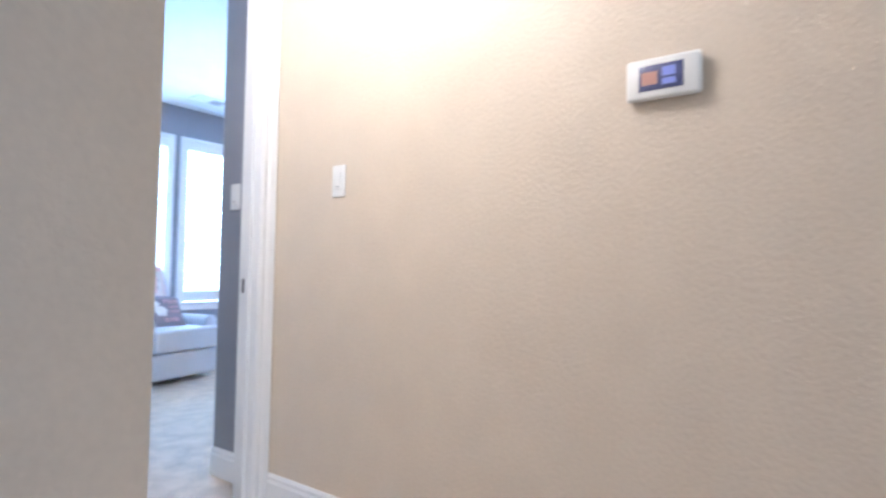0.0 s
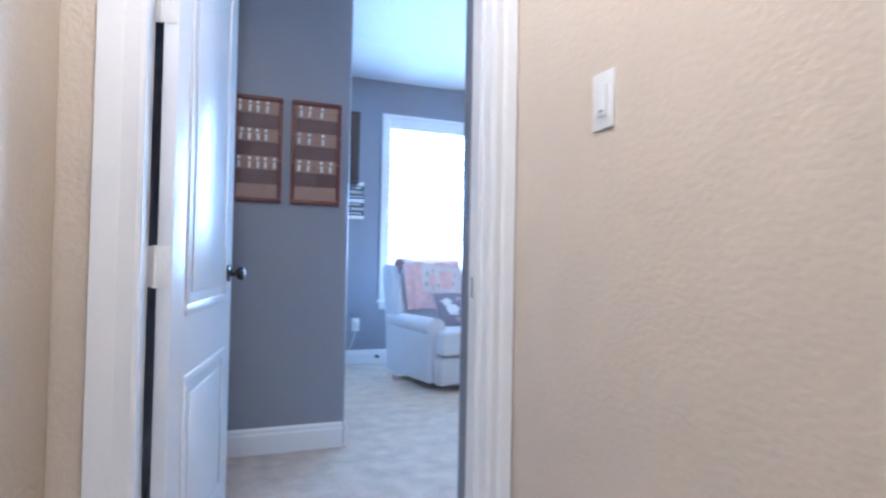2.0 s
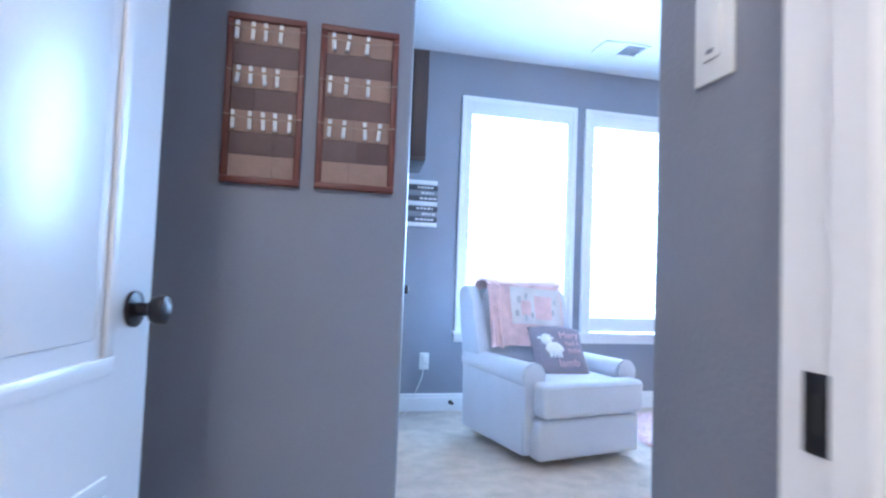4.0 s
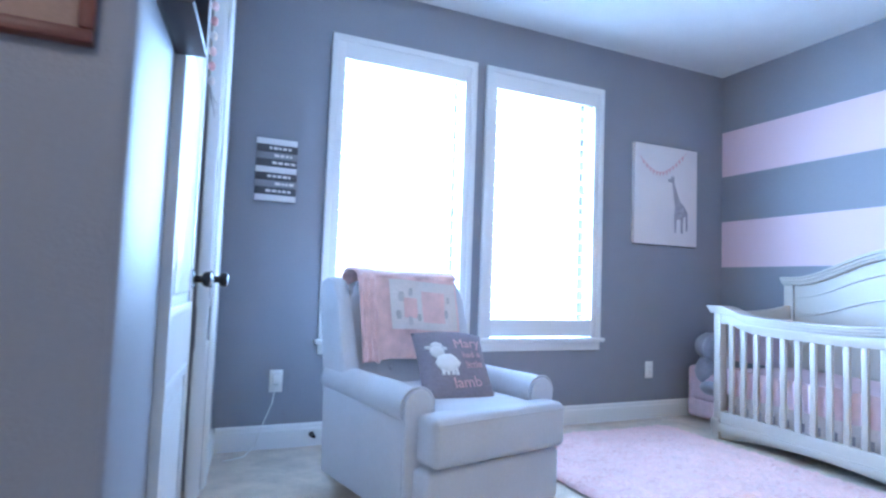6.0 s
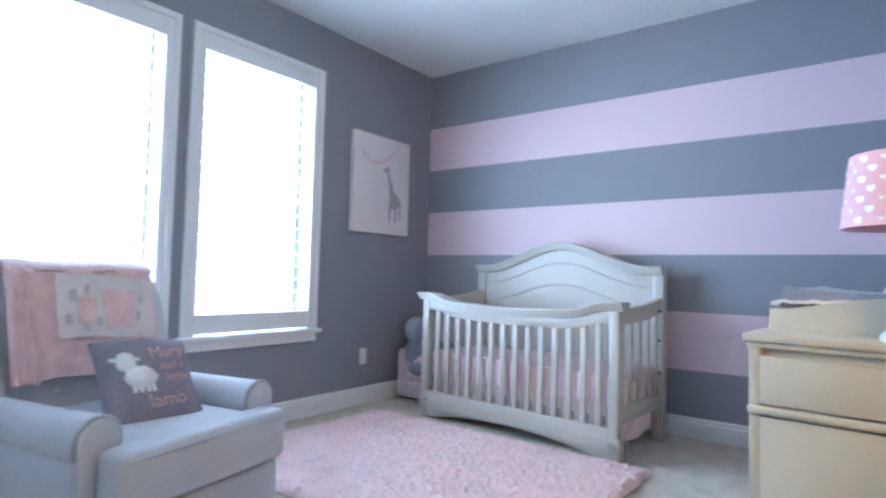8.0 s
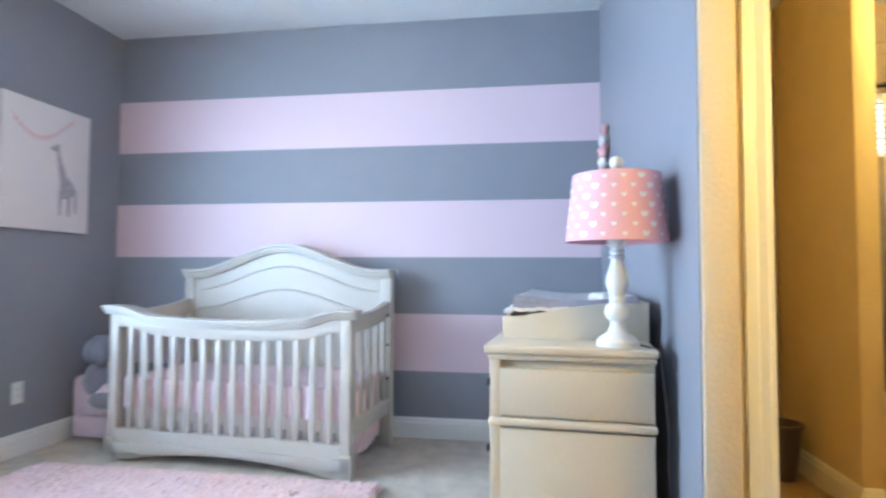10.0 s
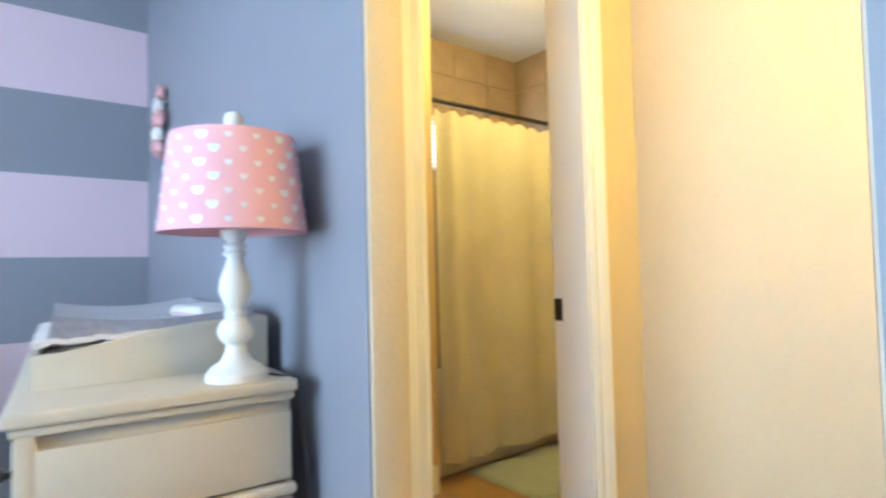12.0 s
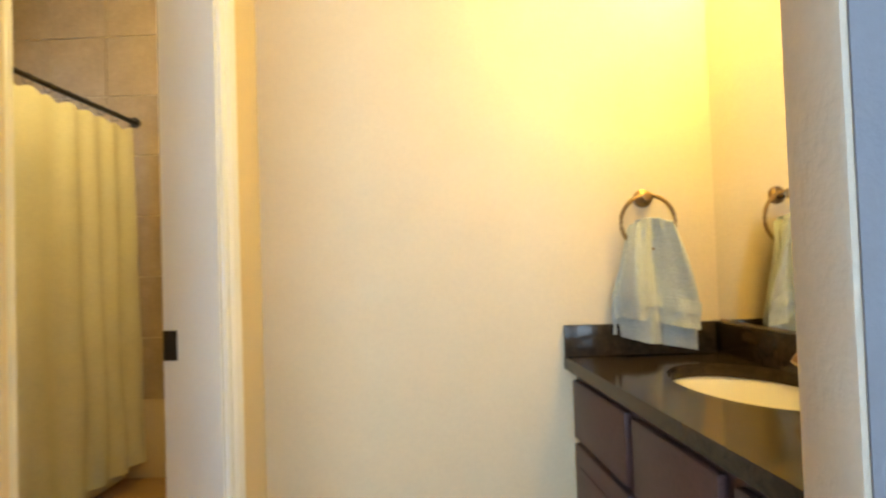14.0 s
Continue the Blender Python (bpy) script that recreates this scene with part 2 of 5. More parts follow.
def sheet(fn, nu, nv, thick=0.0):
    """A cloth: fn(u, v) for u, v in 0..1, with a thickness along the normals."""
    bm = bmesh.new()
    g = [[bm.verts.new(fn(i / nu, j / nv)) for j in range(nv + 1)] for i in range(nu + 1)]
    for i in range(nu):
        for j in range(nv):
            bm.faces.new((g[i][j], g[i + 1][j], g[i + 1][j + 1], g[i][j + 1]))
    if thick:
        bmesh.ops.recalc_face_normals(bm, faces=bm.faces)
        bmesh.ops.solidify(bm, geom=list(bm.faces), thickness=thick)
    return bm


def blob(rx, ry, rz, c=(0, 0, 0), bm=None, seg=16, lump=0.0):
    one = bmesh.new()
    bmesh.ops.create_uvsphere(one, u_segments=seg, v_segments=seg // 2 + 2, radius=1)
    for v in one.verts:
        k = 1 + lump * noise.noise(v.co * 2.3 + Vector(c) * 7)
        v.co = Vector((c[0] + v.co.x * rx * k, c[1] + v.co.y * ry * k, c[2] + v.co.z * rz * k))
    return add_to(bm, one)


def cushion(sx, sy, sz, puff=0.35, n=12):
    """A stuffed block round the origin, resting on z = 0."""
    bm = bmesh.new()
    bmesh.ops.create_cube(bm, size=1)
    bmesh.ops.subdivide_edges(bm, edges=list(bm.edges), cuts=n, use_grid_fill=True)
    for v in bm.verts:
        x, y, z = v.co * 2
        k = puff * (1 - x * x) * (1 - y * y)
        e = 1 - 0.05 * (abs(z) ** 4) * (1 + abs(x) ** 6)
        v.co = Vector((x * sx / 2 * e, y * sy / 2 * e, sz / 2 + z * sz / 2 * (1 + k - 0.22 * max(abs(x), abs(y)) ** 8)))
    return bm


def words(name, text, size, mat, parent, m, depth=0.001):
    cu = bpy.data.curves.new(name, "FONT")
    cu.body, cu.size, cu.extrude, cu.align_x, cu.resolution_u = text, size, depth, "CENTER", 3
    tmp = bpy.data.objects.new("tmp_text", cu)
    scene.collection.objects.link(tmp)
    me = bpy.data.meshes.new_from_object(tmp.evaluated_get(bpy.context.evaluated_depsgraph_get()))
    bpy.data.objects.remove(tmp)
    me.materials.clear()
    me.materials.append(mat)
    ob = new(name, me)
    ob.parent = parent
    ob.matrix_local = m
    return ob


CEIL = 2.74
# ---- floors and ceilings ----
def carpet_height(x, y):
    return 0.004 * noise.noise(Vector((x * 7, y * 7, 0))) + 0.003 * noise.noise(Vector((x * 31, y * 31, 3)))


def floor_sheet(name, x0, x1, y0, y1, step, mat, label, top=0.0):
    nx, ny = int((x1 - x0) / step), int((y1 - y0) / step)
    bm = sheet(lambda u, v: (x0 + u * (x1 - x0), y0 + v * (y1 - y0), top + carpet_height(x0 + u * (x1 - x0), y0 + v * (y1 - y0))), nx, ny)
    return structure(name, bm, mat, label, True)


floor_sheet("floor", -0.2, 5.2, 2.52, 6.6, 0.03, carpet, "beige cut-pile carpet on the nursery floor")
floor_sheet("floor_hall", -2.2, 1.3, -2.2, 2.52, 0.06, carpet, "beige cut-pile carpet on the hall floor")
structure("ceiling", box(-0.2, 5.2, 2.52, 6.6, CEIL, CEIL + 0.12), ceil_paint, "white textured nursery ceiling")
structure("ceiling_hall", box(-2.2, 1.3, -2.2, 2.52, CEIL, CEIL + 0.12), ceil_paint, "white textured hall ceiling")
structure("ceiling_bath", box(1.5, 5.2, 0.2, 2.515, CEIL, CEIL + 0.12), ceil_paint, "white bathroom ceiling")
structure("ceiling_tub", box(3.18, 4.978, 0.512, 2.855, 2.64, 2.70), ceil_paint, "white lowered ceiling over the tub")

# ---- walls ----
structure("wall_hall_east", box(1.13, 1.25, -2.2, 2.46, 0, CEIL), beige_paint, "beige textured hall wall with the thermostat")
bm = prism([(-0.07, 1.045), (0.05, 2.46), (-0.16, 2.46), (-0.24, 1.045)], 0, CEIL, "z", 0.018)
structure("wall_hall_west", bm, beige_paint, "beige textured hall wall with a rounded corner", True)
structure("wall_hall_return", box(-2.2, -0.23, 1.05, 1.20, 0, CEIL), beige_paint, "beige wall beside the hall corner")
structure("wall_hall_far", box(-2.35, -2.2, -2.2, 1.20, 0, CEIL), beige_paint, "plain beige wall closing the hall")
# Unseen closing wall; its opening is made up to let the hall fill in.
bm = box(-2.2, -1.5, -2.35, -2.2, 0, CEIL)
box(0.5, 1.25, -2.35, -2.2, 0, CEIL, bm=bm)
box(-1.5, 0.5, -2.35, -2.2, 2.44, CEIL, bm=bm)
structure("wall_hall_south", bm, beige_paint, "plain beige wall with a made-up opening for the hall's fill light")


def door_wall(y0, y1, mat, name):
    bm = box(-0.16, 0.192, y0, y1, 0, CEIL)
    box(1.075, 1.25, y0, y1, 0, CEIL, bm=bm)
    box(0.192, 1.075, y0, y1, 2.46, CEIL, bm=bm)
    return structure(name, bm, mat, "wall round the nursery doorway")


door_wall(2.46, 2.52, beige_paint, "wall_doorway_hall_side")
door_wall(2.52, 2.58, grey_paint, "wall_doorway_room_side")
structure("wall_entry_west", box(0.05, 0.18, 2.58, 4.07, 0, CEIL), grey_paint, "grey wall behind the open door")
bm = box(1.181, 1.30, 2.58, 2.955, 0, CEIL, 0.018)
box(1.275, 1.294, 2.94, 3.048, 0, CEIL, 0.009, bm=bm)
structure("wall_entry_east", bm, grey_paint, "grey entry wall with a rounded corner", True)
# room-side wall between the entry, the vanity opening and the dresser
bm = box(1.295, 2.135, 2.95, 3.0475, 0, CEIL, 0.012)
structure("wall_vanity_opening_west", bm, beige_paint, "wall beside the vanity opening", True)
structure("wall_vanity_opening_west_face", box(1.30, 2.127, 3.0475, 3.05, 0, CEIL), grey_paint, "grey painted face beside the vanity opening")
bm = box(2.976, 5.045, 2.95, 3.0475, 0, CEIL, 0.012)
structure("wall_dresser", bm, beige_paint, "wall behind the dresser", True)
structure("wall_dresser_face", box(2.984, 5.045, 3.0475, 3.05, 0, CEIL), grey_paint, "blue-grey painted wall behind the dresser")
structure("wall_vanity_header", box(2.135, 2.976, 2.95, 3.05, 2.46, CEIL), grey_paint, "grey wall above the vanity opening")
structure("wall_stripes", box(5.045, 5.20, 2.93, 6.55, 0, CEIL), stripe_paint, "wall painted in broad grey and pink stripes")
bm = box(0.05, 0.985, 4.07, 4.20, 0, CEIL)
structure("wall_pictures", bm, grey_paint, "grey wall with two framed clothespin boards")
# closet wall, slightly out of square
CLOSET = pose(1.0, 4.07, 0, 0, 0, -6.0)
bm = box(-0.13, 0.0, 0.0, 0.42, 0, CEIL, 0.018)
box(-0.13, 0.0, 0.42, 1.80, 2.46, CEIL, bm=bm)
box(-0.13, 0.0, 1.80, 2.40, 0, CEIL, bm=bm)
bm.transform(CLOSET)
structure("wall_closet", bm, grey_paint, "grey closet wall with a rounded end", True)
structure("wall_closet_back", box(-0.3, 0.12, 4.0, 6.6, 0, CEIL), grey_paint, "plain wall closing the closet")

# window wall with two openings
WIN = ((1.785, 2.752), (2.823, 3.803))
WZ0, WZ1 = 0.60, 2.415
bm = box(0.9, 1.865, 6.405, 6.55, 0, CEIL)
box(2.67, 2.905, 6.405, 6.55, 0, CEIL, bm=bm)
box(3.72, 5.2, 6.405, 6.55, 0, CEIL, bm=bm)
for a, b in ((1.865, 2.67), (2.905, 3.72)):
    box(a, b, 6.405, 6.55, 0, 0.603, bm=bm)
    box(a, b, 6.405, 6.55, 2.335, CEIL, bm=bm)
structure("wall_windows", bm, grey_paint, "grey wall with two tall windows")

# bathroom walls
VANITY = Matrix.Translation((2.2, 1.987, 0)) @ Matrix.Rotation(radians(5.5), 4, "Z") @ Matrix.Translation((-2.2, -1.987, 0))
bm = box(1.55, 1.768, 1.85, 2.99, 0, CEIL)
bm.transform(VANITY)
structure("wall_mirror", bm, bath_paint, "cream wall behind the vanity mirror")
structure("wall_vanity_back", box(1.70, 3.16, 1.845, 1.985, 0, CEIL), bath_paint, "cream wall with the towel ring")
BDOOR = pose(3.032, 1.987, 0, 0, 0, -2.5)
BD0, BD1 = 0.248, 0.864
bm = box(0.0, 0.13, 0.0, BD0, 0, CEIL)
box(0.0, 0.13, BD1, 0.960, 0, CEIL, bm=bm)
box(0.0, 0.13, BD0, BD1, 2.46, CEIL, bm=bm)
bm.transform(BDOOR)
structure("wall_bath_door", bm, bath_paint, "cream wall round the bathroom door")
structure("wall_tub_head", box(4.17, 5.1, 1.95, 2.05, 0, CEIL, 0.012), bath_paint, "cream stub wall at the head of the tub", True)
structure("wall_bath_north", box(3.21, 4.98, 2.86, 2.948, 0, CEIL), bath_paint, "cream wall of the toilet corner")
structure("wall_bath_south", box(2.9, 5.1, 0.37, 0.51, 0, CEIL), bath_paint, "cream wall at the foot of the tub")
structure("wall_bath_west", box(3.02, 3.15, 0.51, 1.845, 0, CEIL), bath_paint, "cream bathroom wall")
bm = box(4.98, 5.15, 0.37, 0.78, 0, CEIL)
box(4.98, 5.15, 1.60, 2.948, 0, CEIL, bm=bm)
box(4.98, 5.15, 0.78, 1.60, 0, 1.74, bm=bm)
box(4.98, 5.15, 0.78, 1.60, 2.12, CEIL, bm=bm)
structure("wall_tub_window", bm, tile_brown, "brown stone wall with a small window over the tub")
structure("floor_bath", box(1.6, 5.1, 0.28, 2.99, -0.05, 0.0), bath_floor, "brown tiled bathroom floor")


# ---- baseboards ----
def baseboard(name, x0, y0, x1, y1, m=None):
    """Along a wall from one point to the other; the board stands to the left of that way."""
    d = Vector((x1 - x0, y1 - y0, 0))
    bm = prism([(0.0, 0.0), (0.016, 0.0), (0.016, 0.095), (0.011, 0.105), (0.011, 0.118), (0.004, 0.130), (0.0, 0.130)], 0, d.length, "x")
    bm.transform(Matrix.Translation((x0, y0, 0)) @ Matrix.Rotation(math.atan2(d.y, d.x), 4, "Z"))
    if m is not None:
        bm.transform(m)
    return structure(name, bm, trim_white, "white moulded baseboard")


baseboard("baseboard_windows", 5.045, 6.405, 1.26, 6.405)
baseboard("baseboard_stripes", 5.045, 3.05, 5.045, 6.405)
baseboard("baseboard_dresser", 3.0, 3.05, 5.045, 3.05)
baseboard("baseboard_pictures", 0.99, 4.07, 0.18, 4.07)
baseboard("baseboard_entry", 1.181, 2.58, 1.181, 2.942)
baseboard("baseboard_entry_west", 0.18, 4.07, 0.18, 2.6)
baseboard("baseboard_hall", 1.13, -2.2, 1.13, 2.44)
baseboard("baseboard_closet", 0.0, 0.34, 0.0, 0.01, CLOSET)
baseboard("baseboard_closet_far", 0.0, 2.35, 0.0, 1.88, CLOSET)
baseboard("baseboard_vanity", 2.20, 1.985, 3.02, 1.985)
baseboard("baseboard_tub_head", 4.17, 1.97, 4.17, 2.05)
baseboard("baseboard_toilet_corner", 4.16, 2.05, 4.98, 2.05)


# ---- door casings ----
def casing_leg(bm, a, w, h, out, m=None):
    """An upright moulded casing board, a..a+w along x, standing proud along -y."""
    s = 1 if w > 0 else -1
    prof = [(a, 0), (a, -0.012 * out), (a + s * 0.008, -0.016 * out), (a + w * 0.45, -0.011 * out), (a + w * 0.55, -0.018 * out), (a + w * 0.9, -0.022 * out), (a + w, -0.022 * out), (a + w, 0)]
    one = prism(prof, 0, h, "z")
    return add_to(bm, one, m)


bm = casing_leg(None, 0.208, -0.092, 2.51, 1, Matrix.Translation((0, 2.46, 0)))
casing_leg(bm, 1.058, 0.068, 2.51, 1, Matrix.Translation((0, 2.46, 0)))
box(0.116, 1.126, 2.439, 2.46, 2.452, 2.52, bm=bm)
structure("trim_doorway_casing", bm, trim_white, "white moulded door casing in the hall", True)
bm = box(0.192, 0.211, 2.455, 2.585, 0, 2.46)
box(1.055, 1.075, 2.455, 2.585, 0, 2.46, bm=bm)
box(0.211, 1.055, 2.455, 2.585, 2.435, 2.46, bm=bm)
box(1.043, 1.055, 2.50, 2.53, 0, 2.43, bm=bm)
structure("trim_doorway_jamb", bm, trim_white, "white door jamb with its stop")
strike = thing("strike_plate", "dark bronze strike plate on a white jamb", "strike plate", group="strike plates")
part("plate", box(1.0530, 1.0548, 2.534, 2.562, 0.885, 0.945, 0.0006), bronze, strike)
part("hole", box(1.0520, 1.0532, 2.541, 2.555, 0.90, 0.93), gap_dark, strike)

bm = casing_leg(None, BD0 + 0.005, -0.065, 2.51, 1)
casing_leg(bm, BD1 - 0.005, 0.065, 2.51, 1)
box(BD0 - 0.06, BD1 + 0.06, -0.02, 0.0, 2.45, 2.51, bm=bm)
bm.transform(BDOOR @ Matrix.Rotation(radians(90), 4, "Z") @ Matrix.Diagonal((1, -1, 1, 1)))
structure("trim_bath_casing", bm, trim_white, "white moulded casing of the bathroom door", True)
bm = box(-0.004, 0.134, BD0, BD0 + 0.018, 0, 2.46)
box(-0.004, 0.134, BD1 - 0.018, BD1, 0, 2.46, bm=bm)
box(-0.004, 0.134, BD0, BD1, 2.44, 2.46, bm=bm)
bm.transform(BDOOR)
structure("trim_bath_jamb", bm, trim_white, "white jamb of the bathroom door")
strike = thing("strike_plate", "dark bronze strike plate on the bathroom jamb", "strike plate", BDOOR, "strike plates")
part("plate", box(0.100, 0.133, BD0 + 0.0185, BD0 + 0.0205, 0.895, 0.965, 0.0006), bronze, strike)
part("hole", box(0.110, 0.123, BD0 + 0.0205, BD0 + 0.0212, 0.915, 0.945), gap_dark, strike)


# ---- doors ----
def panel_door(name, label, w, h, m, knobs=(1,), hinges=True, t=0.035):
    """A moulded panel door: hinge edge at x = 0, leaf along +x, faces at y = -t/2 and t/2."""
    door = thing(name, label, "door", m)
    door["kind"] = "structure"
    part("leaf", box(0, w, -t / 2, t / 2, 0.012, h, 0.002), door_white, door)
    for z0, z1 in ((0.17, 0.67), (0.83, h - 0.14)):
        for s in (-1, 1):
            bm = None
            x0, x1 = 0.125, w - 0.125
            y = s * t / 2
            for a in ((x0, x1, z0, z0 + 0.03), (x0, x1, z1 - 0.03, z1), (x0, x0 + 0.03, z0 + 0.03, z1 - 0.03), (x1 - 0.03, x1, z0 + 0.03, z1 - 0.03)):
                bm = box(a[0], a[1], min(y, y + s * 0.007), max(y, y + s * 0.007), a[2], a[3], 0.003, bm=bm)
            part("panel_moulding", bm, door_white, door)
            part("raised_panel", box(x0 + 0.06, x1 - 0.06, min(y, y + s * 0.005), max(y, y + s * 0.005), z0 + 0.06, z1 - 0.06, 0.004), door_white, door)
    for s in knobs:
        prof = [(0.0, 0.0), (0.031, 0.0), (0.031, 0.006), (0.012, 0.010), (0.011, 0.028), (0.022, 0.034), (0.026, 0.046), (0.024, 0.056), (0.012, 0.061), (0.0, 0.061)]
        bm = lathe(prof, 24, m=Matrix.Translation((w - 0.065, s * t / 2, 0.93)) @ Matrix.Rotation(radians(90 if s < 0 else -90), 4, "X"))
        part("knob", bm, bronze, door, "round dark bronze door knob")
    if hinges:
        for z in (0.325, 0.962, 1.612, 2.27):
            hg = part("hinge", box(-0.0022, 0.0, -t / 2 + 0.004, t / 2 + 0.030, z - 0.05, z + 0.05, 0.0008), plastic_white, door, "white painted hinge")
            part("knuckle", tube([(-0.004, t / 2 + 0.004, z - 0.052), (-0.004, t / 2 + 0.004, z + 0.052)], 0.006), plastic_white, hg)
            for dz in (-0.03, 0.0, 0.03):
                part("screw", box(-0.0032, -0.0022, -0.004, 0.004, z + dz - 0.004, z + dz + 0.004, 0.001), plastic_white, hg)
    return door


panel_door("door_1", "white panelled door standing open with dark knob", 0.765, 2.42, pose(0.246, 2.592, 0, 0, 0, 79), (-1, 1))
panel_door("door_2", "white panelled closet door, closed", 0.685, 2.42, CLOSET @ pose(-0.026, 0.424, 0, 0, 0, 90), (-1,), False)
panel_door("door_3", "white panelled closet door, closed", 0.685, 2.42, CLOSET @ pose(-0.026, 1.796, 0, 0, 0, -86), (1,), False)
bm = casing_leg(None, 0.425, -0.065, 2.51, 1)
casing_leg(bm, 1.795, 0.065, 2.51, 1)
box(0.36, 1.86, -0.02, 0.0, 2.45, 2.51, bm=bm)
bm.transform(CLOSET @ Matrix.Rotation(radians(90), 4, "Z"))
structure("trim_closet_casing", bm, trim_white, "white moulded casing of the closet doors", True)


# ---- windows with plantation shutters ----
def shutter_window(name, x0, x1):
    """A cased window with a moulded sill and a louvred shutter; the casing stands on the wall's face."""
    win = thing(name, "tall white-cased window with open plantation shutter", "window")
    win["kind"] = "structure"
    y = 6.405
    part("casing", prism([(x0, WZ0), (x0 + 0.038, WZ0), (x0 + 0.038, WZ1 - 0.038), (x1 - 0.038, WZ1 - 0.038), (x1 - 0.038, WZ0), (x1, WZ0), (x1, WZ1), (x0, WZ1)], y - 0.030, y, "y", 0.004), trim_white, win)
    part("sill", box(x0 - 0.02, x1 + 0.02, y - 0.055, y, 0.575, 0.602, 0.006), trim_white, win)
    part("apron", box(x0, x1, y - 0.020, y, 0.515, 0.575, 0.004), trim_white, win)
    fx0, fx1 = x0 + 0.038, x1 - 0.038
    for a in ((fx0, fx0 + 0.045, 0.602, 2.377), (fx1 - 0.045, fx1, 0.602, 2.377)):
        part("stile", box(a[0], a[1], y - 0.022, y + 0.012, a[2], a[3], 0.003), trim_white, win)
    for z0, z1 in ((0.614, 0.725), (2.275, 2.377)):
        part("rail", box(fx0 + 0.045, fx1 - 0.045, y - 0.020, y + 0.010, z0, z1, 0.003), trim_white, win)
    lx0, lx1 = fx0 + 0.047, fx1 - 0.047
    n = 18
    base = None
    for i in range(n):
        z = 0.765 + i * (2.235 - 0.765) / (n - 1)
        if base is None:
            prof = [(-0.040, 0.0), (-0.028, 0.005), (0.0, 0.0065), (0.028, 0.005), (0.040, 0.0), (0.028, -0.005), (0.0, -0.0065), (-0.028, -0.005)]
            base = mesh_of(prism(prof, lx0, lx1, "x"), louver_white, "louver", True)
        lv = new("louver", base)
        lv.parent = win
        lv.matrix_local = pose(0, y + 0.046, z, 1.5 * math.sin(i * 1.7), 0, 0)
    part("hinge", box(fx1 - 0.050, fx1 - 0.044, y - 0.026, y - 0.022, 1.30, 1.38), trim_white, win)
    pane = part("pane", box(x0 + 0.082, x1 - 0.082, y + 0.128, y + 0.134, 0.604, 2.33), glass, win)
    pane.visible_shadow = False
    part("meeting_rail", box(x0 + 0.082, x1 - 0.082, y + 0.105, y + 0.127, 1.46, 1.50), trim_white, win)
    return win


backdrop_mat = bpy.data.materials.new("hazy_daylight")
backdrop_mat.use_nodes = True
_b = backdrop_mat.node_tree.nodes["Principled BSDF"]
_b.inputs["Base Color"].default_value = (0, 0, 0, 1)
_b.inputs["Emission Color"].default_value = (0.80, 0.93, 1.0, 1)
_b.inputs["Emission Strength"].default_value = 2.4
structure("backdrop", box(-8.0, 12.0, 12.0, 12.1, -6.0, 12.0), backdrop_mat, "plain bright hazy daylight outside the windows")
structure("backdrop_side", box(9.0, 9.1, -4.0, 5.0, -4.0, 8.0), backdrop_mat, "plain bright hazy daylight outside the bathroom")
shutter_window("window_1", *WIN[0])
shutter_window("window_2", *WIN[1])
bw = thing("window_3", "small bright window over the tub", "window")
bw["kind"] = "structure"
bm = box(5.0, 5.06, 0.78, 0.82, 1.74, 2.12)
box(5.0, 5.06, 1.56, 1.60, 1.74, 2.12, bm=bm)
box(5.0, 5.06, 0.82, 1.56, 1.74, 1.77, bm=bm)
box(5.0, 5.06, 0.82, 1.56, 2.08, 2.12, bm=bm)
part("frame", bm, trim_white, bw)
for i in range(9):
    part("slat", box(4.985, 4.99, 0.80, 1.58, 1.775 + i * 0.034, 1.787 + i * 0.034), trim_white, bw)


